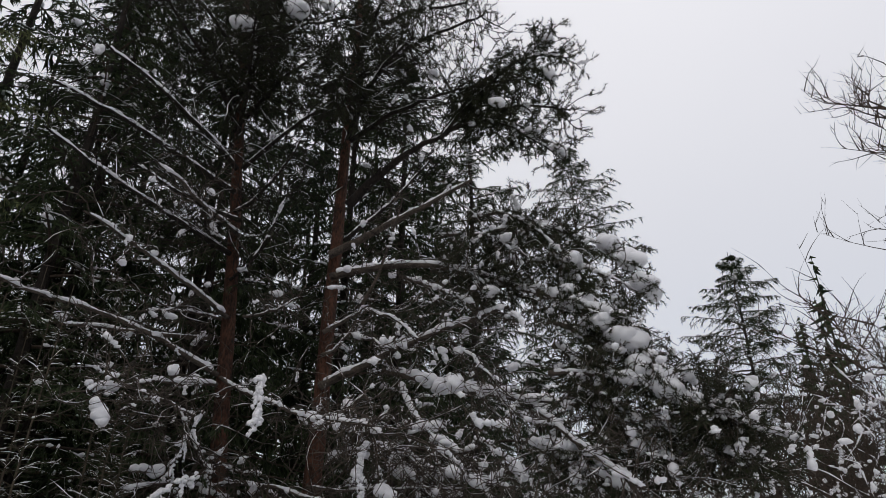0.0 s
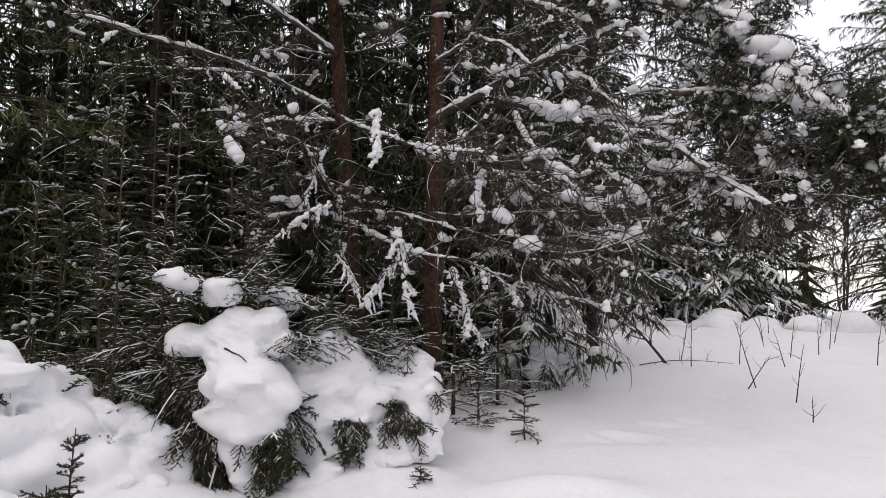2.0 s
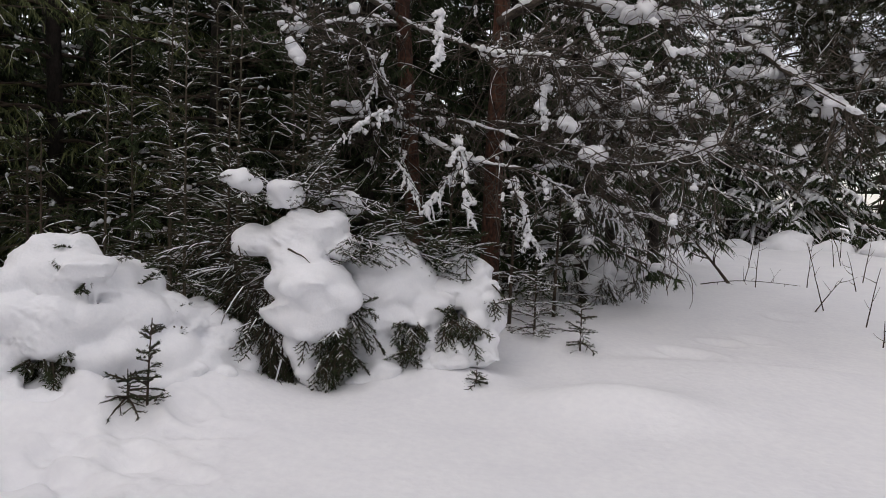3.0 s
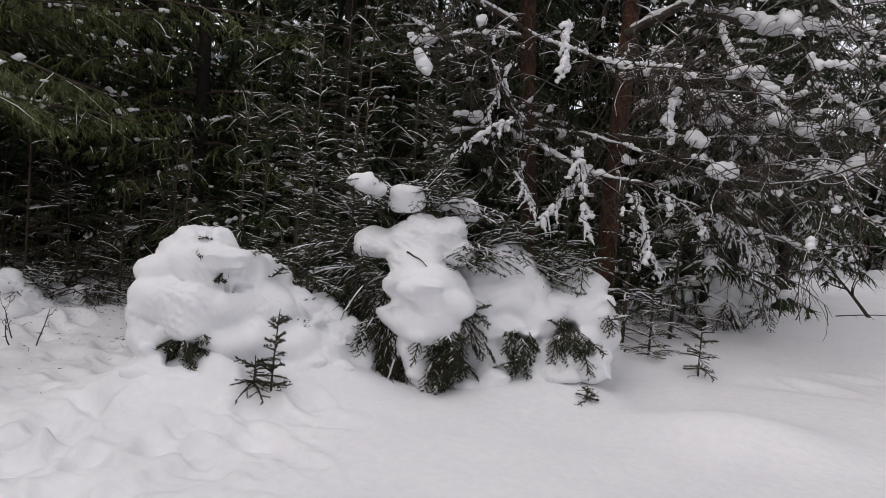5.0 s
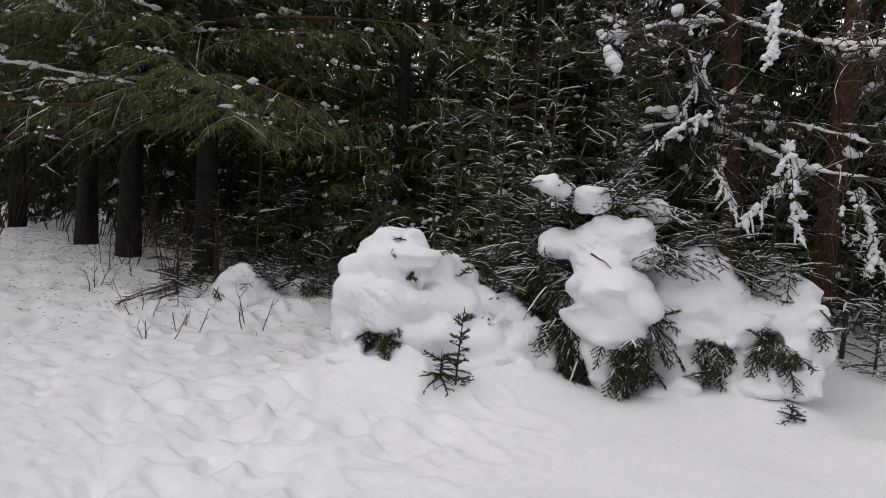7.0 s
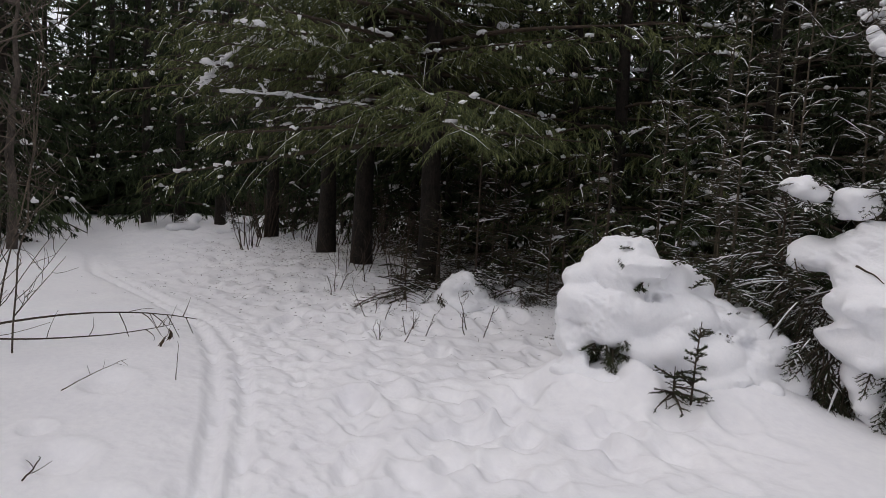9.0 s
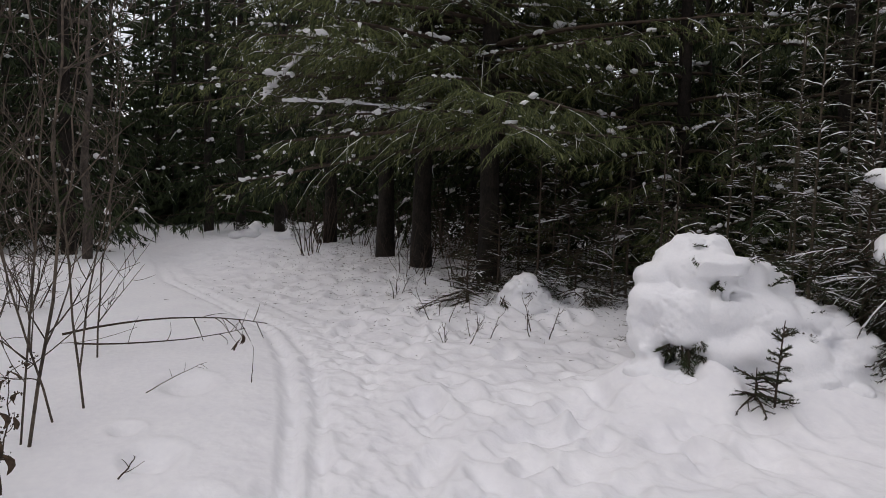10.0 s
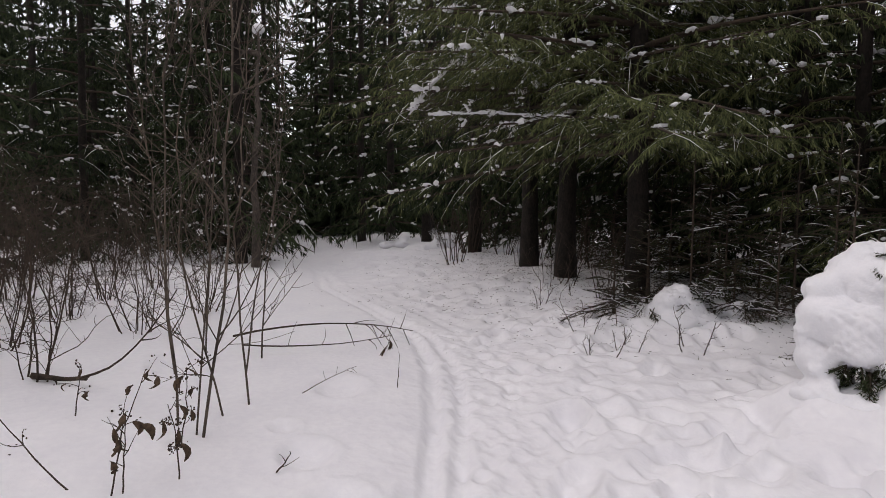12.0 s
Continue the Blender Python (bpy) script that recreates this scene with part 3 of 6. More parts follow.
for k in range(9000):
    a, r = gen.uniform(-12, 118), 12 + 24 * gen.random() ** 1.3
    x, y = -0.5 - r * math.sin(radians(a)), r * math.cos(radians(a))
    off = float(path_offset(np.array(x), np.array(y))[0])
    if (abs(off) < 1.7 and r < 27) or (x > -2.5 and y < 17) or (x > 1 and y < 33) or (a > 78 and r < 15.5) or (-14 < x < -3 and y < 9.5):
        continue
    if -12.5 < x < -3 and y > 20:
        continue
    if all((x - p) ** 2 + (y - q) ** 2 > (1.3 + 0.03 * r) ** 2 for p, q in far_places):
        far_places.append((x, y))
    if len(far_places) > 27:
        break
far_places += [(-25.1, -4.7), (-28.3, -3.8), (-25, -1.8), (-27.5, -0.3), (-29.7, -7.2), (-25.8, -9.6), (-23.5, -7.2), (-25.9, -6), (-29.1, -4.9), (-25.4, -2.8), (-30.5, -1.2), (-30.5, -8.1), (-33.5, 2.1), (-10.4, 13.7), (-10.4, 16.1), (-7.8, 14.7), (-8.1, 19.5), (-5.5, 17.2), (-4.8, 21.5), (-2.3, 18.9), (-13.9, 19.8), (-10.8, 22.7), (-12.3, 13.4), (-24.3, 3.1), (-22.2, 3.8), (-34.4, 3.3), (-33.2, 4.8), (-30.5, 2.6), (-28.5, 4.6), (-31.5, 5.6), (-26.5, 6.2), (-33.0, 0.2), (-29.0, 7.4), (-33.5, 3.8), (-13.4, 7.3), (-12.2, 8.6), (-10.9, 7.4), (-9.5, 8.2), (-14.8, 8.8), (-8.6, 10.0), (-11.4, 10.4), (-16.4, 7.4)]
# four more out of view left of the path, added to shade the ground
far_places += [(-7.2, -5.4), (-9.8, -5.6), (-5.0, -6.2), (-12.9, -7.4)]
# unseen trees added behind the clearing's near side to cut the sky light
for k in range(900):
    a, r = gen.uniform(126, 296), gen.uniform(12, 24)
    x, y = -0.5 - r * math.sin(radians(a)), r * math.cos(radians(a))
    if abs(float(path_offset(np.array(x), np.array(y))[0])) > 2.6 and all((x - p) ** 2 + (y - q) ** 2 > 7 for p, q in far_places):
        far_places.append((x, y))
    if len(far_places) > 104:
        break
for k, (x, y) in enumerate(far_places):
    m = Matrix.Translation(on(x, y)) @ Matrix.Rotation(gen.uniform(0, 6.28), 4, "Z")
    if k < 4:
        FAR[k].matrix_basis = m
    else:
        copy_thing(FAR[k % 4], m)

# half-grown spruces between the trunks of the wood edge
for k, (x, y) in enumerate(((-12.4, 6.7), (-10.9, 6.6), (-9.4, 6.9), (-13.9, 6.8), (-15.6, 6.5), (-8.0, 7.0), (-17.4, 6.2))):
    copy_thing(FAR[k % 2], Matrix.Translation(on(x, y)) @ Matrix.Rotation(k * 1.7, 4, "Z") @ Matrix.Scale(0.42 + 0.03 * (k % 3), 4))


def far_woods():
    """The forest beyond, as ragged dark spruces too many to count."""
    g = np.random.default_rng(77)
    s = Soup()
    for k in range(640):
        # the ring runs on unseen behind the camera, added to block sky light
        a = g.uniform(-60, 330) if k < 360 else g.uniform(5, 122)
        r = g.uniform(36, 66) if k < 520 else g.uniform(27, 36)
        H = g.uniform(13, 19) if k < 520 else g.uniform(2.5, 6)
        if a < -7:
            r, H = g.uniform(40, 70), g.uniform(5, 9)
        x, y, z = -0.5 - r * math.sin(radians(a)), r * math.cos(radians(a)), 0.3
        s.tubes(np.array([[(x, y, z), (x, y, z + H * 0.5), (x, y, z + H)]]), np.array([[0.13, 0.09, 0.02]]), 5)
        n = 75 if a > -7 else 120
        if k >= 520 and abs(float(path_offset(np.array(x), np.array(y))[0])) < 1.5 and r < 31:
            continue
        h = z + H * (0.03 + 0.97 * g.random(n) ** 0.9)
        az = g.uniform(0, 6.28, n)
        ln = 2.3 * (1 - (h - z) / H) ** 0.6 * g.uniform(0.4, 1.2, n) + 0.2
        slim = 0.5 if a < -7 else 1.0
        s.cones(np.stack([x + 0 * h, y + 0 * h, h], -1), np.stack([np.cos(az), np.sin(az), g.normal(-0.3, 0.3, n)], -1), ln, (0.14 * ln + 0.05) * slim)
    ob = new("far_woods", s.mesh("far_woods", NEEDLE, False))
    return tagged(ob, "dense dark spruce forest closing the view", "forest", kind="stuff")


far_woods()

# ---- two pines with snowy limbs ----


def snow_on(line, r, amount, gen, white, big=0.0):
    """Snow lying along a limb: two overlapping ridges that swell and thin out, with blobs where it piles up."""
    line = np.array(line)
    seg = np.linalg.norm(np.diff(line, axis=0), axis=1)
    total = seg.sum()
    run = np.concatenate([[0], np.cumsum(seg)])
    k = max(12, int(total / 0.022))
    s = np.linspace(0.03, 0.97, k) * total
    base = np.stack([np.interp(s, run, line[:, q]) for q in range(3)], -1)
    t = np.stack([np.interp(s, run, np.gradient(line[:, q])) for q in range(3)], -1)
    t /= np.linalg.norm(t, axis=1, keepdims=True) + 1e-9
    across = np.stack([-t[:, 1], t[:, 0], 0 * s], -1)
    yaw = np.arctan2(t[:, 1], t[:, 0])
    rad = r * np.linspace(1, 0.35, k)
    ends = np.minimum(1, np.minimum(s, total - s) / 0.12)
    for share, off in ((1.0, 0.0), (0.75, 0.35)):
        cover = np.sin(s * gen.uniform(2, 4) + gen.uniform(0, 6)) + 0.7 * np.sin(s * gen.uniform(6, 10) + gen.uniform(0, 6)) + 0.6 * np.sin(s * gen.uniform(16, 28) + gen.uniform(0, 6)) + 0.35 * np.sin(s * gen.uniform(40, 60) + gen.uniform(0, 6))
        load = share * amount * np.clip(0.66 + 0.3 * cover, 0.0, 1.3) * ends
        p = base + across * (off * gen.choice((-1, 1)) * amount * 0.5 + 0.12 * amount * np.sin(s * 23 + gen.uniform(0, 6)))[:, None]
        p[:, 2] += np.where(load > 0.08 * amount, rad * 0.6 + load * 0.32, 0.0)
        size = np.where(load > 0.08 * amount, load * 0.6 + rad * 0.5, rad * 0.3) * (1 + 0.07 * gen.standard_normal(k))
        white.tubes(p[None], size[None], 8, 0.8)
        n = int(total * 3 * share)
        pick = gen.integers(1, k - 1, n)
        pick = pick[load[pick] > 0.5 * amount]
        if len(pick):
            white.lumps(p[pick] + gen.normal(0, 0.15, (len(pick), 3)) * amount, (load[pick, None] * 0.75 + 0.008) * gen.uniform(0.75, 1.25, (len(pick), 3)) * np.array([1.35, 1.0, 0.8]), 2, 0.18, gen, yaw[pick])
    for _ in range(int(big)):
        w = gen.integers(2, k - 2)
        n = int(gen.integers(2, 4))
        c = p[w] + gen.normal(0, 0.6, (n, 3)) * amount * np.array([1.2, 1.2, 0.3])
        white.lumps(c, amount * gen.uniform(0.6, 1.15, (n, 1)) * gen.uniform(0.8, 1.2, (n, 3)) * np.array([1.4, 1.05, 0.8]), 3, 0.14, gen, yaw[w])


def twig_lines(line, count, length, gen, droop=0.15, curl=0.5, s0=0.12, points=7):
    """Thin crooked twigs leaving a limb: (count, points, 3)."""
    line = np.array(line)
    n = len(line)
    u = gen.uniform(s0, 1.0, count) * (n - 1.001)
    i = u.astype(int)
    f = (u - i)[:, None]
    p = line[i] * (1 - f) + line[i + 1] * f
    t = line[i + 1] - line[i]
    t /= np.linalg.norm(t, axis=1, keepdims=True) + 1e-9
    d = t * gen.uniform(0.1, 0.9, (count, 1)) + rand_perp(t, gen) * gen.uniform(0.5, 1.0, (count, 1)) + np.array([0, 0, -droop])
    d /= np.linalg.norm(d, axis=1, keepdims=True)
    ln = length * gen.uniform(0.35, 1.3, count)[:, None] / (points - 1)
    turn = gen.normal(0, curl, (count, 3)) * 0.45
    out = [p]
    for k in range(points - 1):
        p = p + d * ln
        out.append(p)
        turn = turn * 0.8 + gen.normal(0, curl, (count, 3)) * 0.35
        d = d + turn + np.array([0, 0, -droop * 0.25])
        d /= np.linalg.norm(d, axis=1, keepdims=True)
    return np.stack(out, 1)


def tufts(leaf, tips, dirs, gen, count=26, length=0.06, width=0.0035, spread=0.9):
    """Brushes of pine needles at the tips of twigs."""
    n = len(tips)
    own = np.repeat(np.arange(n), count)
    d = dirs[own] * gen.uniform(0.25, 1.0, (n * count, 1)) + rand_perp(dirs[own], gen) * spread
    back = dirs[own] * gen.uniform(0.0, 0.14, (n * count, 1))
    leaf.blades(tips[own] - back, d, length * gen.uniform(0.7, 1.25, n * count), np.full(n * count, width))


def limb(root, a, b, arch=0.0, side=0.0, r=0.04, snow=0.05, twigs=14, length=0.7, live=0.0, big=0, clumps=0, gen=rng, droop=0.12, wob=0.02, points=16, bark=LIMB_BARK):
    """One limb of a pine with its crooked twigs, needles where it lives, and its snow."""
    wood, white, leaf, dust = Soup(), Soup(), Soup(), Soup()
    line = curve(a, b, arch, side, points, wob, gen)
    wood.tubes(line[None], (r * np.linspace(1, 0.3, points) + 0.003)[None], 7)
    if twigs:
        twigs = int(twigs * 1.35)
        tl = twig_lines(line, twigs, length * 1.35, gen, droop, 0.62, 0.1, 9)
        wood.tubes(tl, np.linspace(0.0082, 0.0032, tl.shape[1])[None] * gen.uniform(0.6, 1.3, (twigs, 1)), 3)
        sub = np.concatenate([twig_lines(x, 3, length * 0.65, gen, droop, 0.7, 0.2, 5) for x in tl])
        wood.tubes(sub, np.tile(np.linspace(0.0055, 0.0026, 5), (len(sub), 1)), 3)
        some = gen.random(twigs) < 0.45
        if snow and some.any():
            thin = np.clip(gen.normal(0.0025, 0.003, (some.sum(), 9)), 0.0006, 0.009)
            thin[:, -1] = 0.001
            dust.tubes(tl[some] + np.array([0, 0, 0.004]), thin, 3, 0.7, 0.7)
        if live:
            keep = gen.random(len(sub)) < live
            for j in (4, 3, 2):
                e = sub[keep]
                tufts(leaf, e[:, j], (e[:, j] - e[:, j - 1]) / (np.linalg.norm(e[:, j] - e[:, j - 1], axis=1, keepdims=True) + 1e-9), gen, 13, 0.05, 0.005)
            e = tl[gen.random(twigs) < live]
            if len(e):
                tufts(leaf, e[:, -1], (e[:, -1] - e[:, -2]) / (np.linalg.norm(e[:, -1] - e[:, -2], axis=1, keepdims=True) + 1e-9), gen, 22, 0.05, 0.0045)
        if clumps:
            for _ in range(clumps + clumps // 2):
                # snow draped along a drooping twig
                tw = tl[gen.integers(0, len(tl))] if gen.random() < 0.6 else sub[gen.integers(0, len(sub))]
                a0 = gen.uniform(0.05, 0.6)
                n = int(gen.integers(3, 8))
                u = np.clip(a0 + np.linspace(0, gen.uniform(0.1, 0.25), n), 0, 0.99) * (len(tw) - 1.001)
                q = u.astype(int)
                pts = tw[q] * (1 - (u - q)[:, None]) + tw[q + 1] * (u - q)[:, None]
                size = gen.uniform(0.014, 0.04) * gen.uniform(0.6, 1.2, (n, 1))
                white.lumps(pts + size * np.array([0, 0, 0.3]), size * gen.uniform(0.7, 1.4, (n, 3)) * np.array([1.2, 1.0, 0.95]), 0, 0.3, gen)
    if snow:
        snow_on(line, r * 0.8, snow, gen, white, big)
    ob = part("limb", wood, bark, root)
    part("needles", leaf, NEEDLE_PINE, ob, smooth=False)
    part("snow_load", white, SNOW, ob, "thick white snow along the limb")
    part("snow_dust", dust, SNOW, ob)
    return ob


def pine(place, lean, H, r, label, category="pine tree"):
    root = thing("pine_tree", place, label, category, "pines on the wood edge")
    z = np.linspace(0, H, 16)
    t = Soup()
    g = np.random.default_rng(int(H * 10))
    p = np.stack([lean[0] * z / H + np.cumsum(g.normal(0, 0.012, 16)), lean[1] * z / H + np.cumsum(g.normal(0, 0.012, 16)), z], -1)
    p[0] = 0
    t.tubes(p[None], (r * (1 - 0.75 * z / H) + 0.01)[None], 12)
    part("trunk", t, PINE_BARK, root, "scaly orange-brown bark")
    return root


P1, P2 = on(-2.72, 8.5), on(-1.78, 8.42)
pine_a = pine(P1, (-1.05, -0.2), 13, 0.115, "red-barked pine with bare lower limbs under snow")
pine_b = pine(P2, (0.2, 0.05), 12, 0.12, "red-barked pine with long snow-laden limbs over the clearing")


def rel(root, q):
    return tuple(np.array(q) - np.array(root.location))


def limbs(root, rows, **kw):
    for a, b, arch, r, snow, big in rows:
        limb(root, rel(root, a), rel(root, b), arch, 0.0, r, snow, big=big, **kw)


# long snow-lined limbs of the pine nearer the clearing
limbs(pine_b, [((-1.69, 8.3, 5.33), (1.43, 7.0, 4.31), 0.35, 0.055, 0.06, 3), ((-0.71, 8.0, 5.21), (0.29, 7.2, 4.42), 0.03, 0.025, 0.045, 1),
               ((-1.72, 8.3, 3.79), (0.68, 7.2, 4.46), 0.07, 0.055, 0.06, 2), ((-0.9, 8.1, 3.94), (1.3, 6.9, 3.28), -0.03, 0.04, 0.09, 7),
               ((-0.69, 7.9, 3.75), (0.22, 7.0, 2.82), -0.33, 0.03, 0.07, 3), ((-0.07, 7.8, 4.26), (0.48, 7.0, 3.41), 0.0, 0.022, 0.04, 0)],
      twigs=24, length=0.6, clumps=7)
limbs(pine_b, [((-1.73, 8.3, 5.67), (0.24, 7.4, 6.34), -0.02, 0.06, 0.035, 0), ((-1.25, 8.1, 4.78), (-0.69, 7.6, 6.24), -0.19, 0.024, 0.0, 0), ((-1.73, 8.3, 4.52), (-1.12, 8.0, 4.87), -0.02, 0.03, 0.04, 0),
               ((-1.73, 8.3, 4.2), (-1.25, 8.0, 4.54), -0.07, 0.028, 0.035, 0), ((-1.68, 8.2, 3.36), (-1.07, 7.8, 3.65), -0.06, 0.05, 0.035, 0),
               ((-1.16, 8.0, 4.75), (-0.44, 7.4, 4.09), 0.03, 0.02, 0.035, 0), ((-1.36, 8.1, 4.44), (-0.71, 7.7, 4.01), -0.01, 0.02, 0.035, 0)],
      twigs=12, length=0.5, clumps=2)
# lower limbs with curling bare twigs
limbs(pine_b, [((-0.77, 7.9, 2.91), (0.72, 6.8, 2.1), -0.35, 0.03, 0.075, 5), ((-1.16, 7.6, 2.28), (0.64, 6.5, 2.09), -0.25, 0.014, 0.012, 0), ((-1.76, 8.2, 2.56), (0.14, 7.0, 2.39), -0.06, 0.018, 0.025, 1),
               ((-1.55, 8.0, 2.73), (-0.48, 7.3, 2.66), 0.29, 0.022, 0.05, 2), ((-0.76, 7.9, 2.97), (0.62, 6.9, 2.5), -0.11, 0.026, 0.06, 3), ((0.76, 7.3, 3.41), (1.6, 6.3, 2.33), -0.03, 0.034, 0.06, 3),
               ((-0.93, 8.8, 1.62), (0.56, 8.4, 1.31), 0.08, 0.03, 0.05, 1), ((-1.74, 8.1, 3.2), (-0.8, 6.6, 2.9), 0.1, 0.022, 0.045, 2)],
      twigs=32, length=0.8, clumps=7, droop=0.2)
# boughs with needles bent by heavy snow
limbs(pine_b, [((0.98, 7.2, 4.66), (2.13, 6.2, 3.11), 0.2, 0.035, 0.11, 8), ((2.15, 6.5, 3.21), (2.57, 6.0, 3.06), -0.07, 0.025, 0.08, 2), ((1.97, 6.8, 3.02), (2.65, 6.1, 2.6), -0.02, 0.025, 0.07, 3),
               ((0.76, 7.3, 2.93), (1.83, 6.6, 2.2), 0.06, 0.03, 0.07, 3), ((1.27, 7.2, 3.65), (2.19, 6.5, 2.61), -0.13, 0.03, 0.05, 2), ((1.14, 7.3, 4.02), (1.81, 6.8, 3.03), 0.1, 0.03, 0.06, 2),
               ((1.0, 7.0, 3.6), (2.9, 5.95, 2.6), 0.2, 0.03, 0.07, 4), ((1.1, 7.0, 4.2), (3.4, 7.2, 2.6), 0.2, 0.03, 0.06, 4)],
      twigs=50, length=0.45, live=0.85, clumps=30, droop=0.25)
limbs(pine_b, [((0.3, 7.6, 5.6), (2.1, 7.0, 4.95), 0.28, 0.03, 0.06, 2), ((0.5, 7.5, 5.1), (2.2, 6.9, 4.5), 0.28, 0.03, 0.06, 2), ((0.2, 7.7, 5.9), (1.39, 7.0, 5.0), 0.3, 0.028, 0.04, 1),
               ((0.3, 7.7, 4.9), (1.74, 6.8, 4.18), 0.15, 0.028, 0.06, 3), ((-0.2, 7.8, 5.7), (0.7, 7.1, 5.0), 0.2, 0.025, 0.04, 1), ((-0.3, 7.8, 5.2), (0.41, 7.2, 4.6), 0.15, 0.02, 0.04, 1)],
      twigs=40, length=0.4, live=0.9, clumps=12, droop=0.25)


def cap(root, centre, size, slope, seed):
    """A heavy pillow of snow bending the tip of a bough."""
    g = np.random.default_rng(seed)
    lump = Soup()
    u = np.linspace(-1, 1, 5)
    q = np.stack([size * 0.62 * u, g.normal(0, 0.12, 5) * size, -0.75 * slope * size * u + g.normal(0, 0.06, 5) * size], -1) + np.array(rel(root, centre))
    lump.lumps(q, size * np.array([0.72, 0.92, 1.0, 0.95, 0.7])[:, None] * g.uniform(0.85, 1.15, (5, 3)) * np.array([1.1, 1.1, 0.85]), 3, 0.12, g, 0.0)
    return part("snow_load", lump, SNOW, root, "heavy pillow of snow on a bough")


for k, (c, size, slope) in enumerate((((1.39, 7.0, 5.02), 0.09, -0.5), ((1.84, 7.0, 5.24), 0.1, 0.5), ((2.1, 7.0, 5.01), 0.13, 0.4), ((2.18, 6.9, 4.65), 0.13, 0.2), ((2.27, 6.9, 4.5), 0.08, -0.3), ((0.41, 7.2, 4.66), 0.075, 0.0), ((1.32, 7.0, 4.61), 0.08, 0.0),
                                      ((1.61, 6.9, 4.29), 0.15, 0.1), ((1.81, 6.7, 3.98), 0.13, 0.3), ((1.92, 6.5, 3.52), 0.14, 0.7), ((2.06, 6.3, 3.23), 0.12, 0.6), ((-0.49, 6.9, 2.05), 0.1, 0.0), ((-0.75, 6.9, 2.35), 0.08, 0.6), ((-0.03, 7.0, 2.55), 0.08, 0.3),
                                      ((0.17, 7.0, 2.47), 0.07, 0.8), ((0.61, 7.0, 2.58), 0.07, 1.2), ((0.59, 7.0, 7.37), 0.08, 0.4), ((1.32, 7.0, 7.88), 0.09, 1.0), ((1.3, 7.0, 8.5), 0.09, 0.4), ((1.37, 7.0, 6.59), 0.08, 1.0))):
    cap(pine_b, c, size, slope, 500 + k)
for k, (c, size, slope) in enumerate((((-2.97, 6.8, 8.56), 0.12, 0.4), ((-2.24, 6.8, 8.85), 0.13, 0.3), ((-1.85, 7.0, 9.13), 0.07, 0.5), ((-3.36, 6.1, 2.97), 0.08, 1.5))):
    cap(pine_a, c, size, slope, 530 + k)
# upper crown, in a darker bark that paints its backlit silhouette
limbs(pine_b, [((-1.53, 8.3, 6.47), (-0.05, 7.6, 7.3), 0.14, 0.075, 0.035, 0), ((-1.55, 8.3, 5.9), (-0.3, 7.7, 6.9), -0.1, 0.03, 0.03, 0)], twigs=16, length=0.7, clumps=2, bark=SPRUCE_AND_BACKLIT_BARK)
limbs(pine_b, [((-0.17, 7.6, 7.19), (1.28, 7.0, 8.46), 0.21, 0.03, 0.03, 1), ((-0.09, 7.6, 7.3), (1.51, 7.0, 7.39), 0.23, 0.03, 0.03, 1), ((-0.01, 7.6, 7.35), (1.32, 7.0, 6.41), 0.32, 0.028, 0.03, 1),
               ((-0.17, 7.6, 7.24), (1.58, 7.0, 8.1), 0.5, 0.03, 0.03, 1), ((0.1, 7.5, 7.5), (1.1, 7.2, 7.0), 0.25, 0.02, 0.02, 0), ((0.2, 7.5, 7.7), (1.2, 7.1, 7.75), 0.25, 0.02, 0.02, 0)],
      twigs=34, length=0.36, live=0.95, clumps=4, droop=0.15, bark=SPRUCE_AND_BACKLIT_BARK)
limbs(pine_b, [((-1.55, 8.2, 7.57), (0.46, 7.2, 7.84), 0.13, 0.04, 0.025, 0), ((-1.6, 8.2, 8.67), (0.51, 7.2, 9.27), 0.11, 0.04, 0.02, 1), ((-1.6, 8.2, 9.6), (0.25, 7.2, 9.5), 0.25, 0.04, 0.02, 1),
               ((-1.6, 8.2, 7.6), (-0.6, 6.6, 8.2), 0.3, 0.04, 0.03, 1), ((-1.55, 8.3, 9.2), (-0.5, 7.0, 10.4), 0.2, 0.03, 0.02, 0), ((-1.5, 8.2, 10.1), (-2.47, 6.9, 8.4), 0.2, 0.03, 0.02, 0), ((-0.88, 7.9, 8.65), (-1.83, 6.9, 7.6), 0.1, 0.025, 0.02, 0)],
      twigs=46, length=0.7, live=0.9, clumps=2, droop=0.05, bark=SPRUCE_AND_BACKLIT_BARK)
# limbs of the other pine
limbs(pine_a, [((-3.05, 8.3, 3.93), (-5.01, 5.9, 4.49), 0.11, 0.034, 0.045, 1), ((-2.97, 8.2, 3.87), (-0.82, 6.4, 2.86), -0.13, 0.026, 0.04, 3), ((-3.01, 8.2, 3.78), (-3.64, 6.2, 3.28), 0.05, 0.026, 0.06, 3),
               ((-3.05, 8.3, 4.73), (-4.0, 6.2, 5.13), 0.08, 0.032, 0.045, 1), ((-3.03, 8.3, 5.97), (-3.52, 6.4, 5.82), -0.04, 0.03, 0.045, 0), ((-2.83, 8.3, 4.74), (-1.96, 7.9, 4.88), -0.08, 0.018, 0.03, 0),
               ((-3.14, 8.4, 4.73), (-3.79, 7.6, 4.44), 0.06, 0.02, 0.035, 0), ((-2.95, 7.6, 3.23), (-3.22, 6.3, 3.15), 0.0, 0.015, 0.025, 0)],
      twigs=22, length=0.6, clumps=5)
limbs(pine_a, [((-3.2, 8.4, 4.46), (-5.97, 7.4, 4.34), -0.02, 0.03, 0.04, 0)], twigs=14, length=0.5, clumps=2)
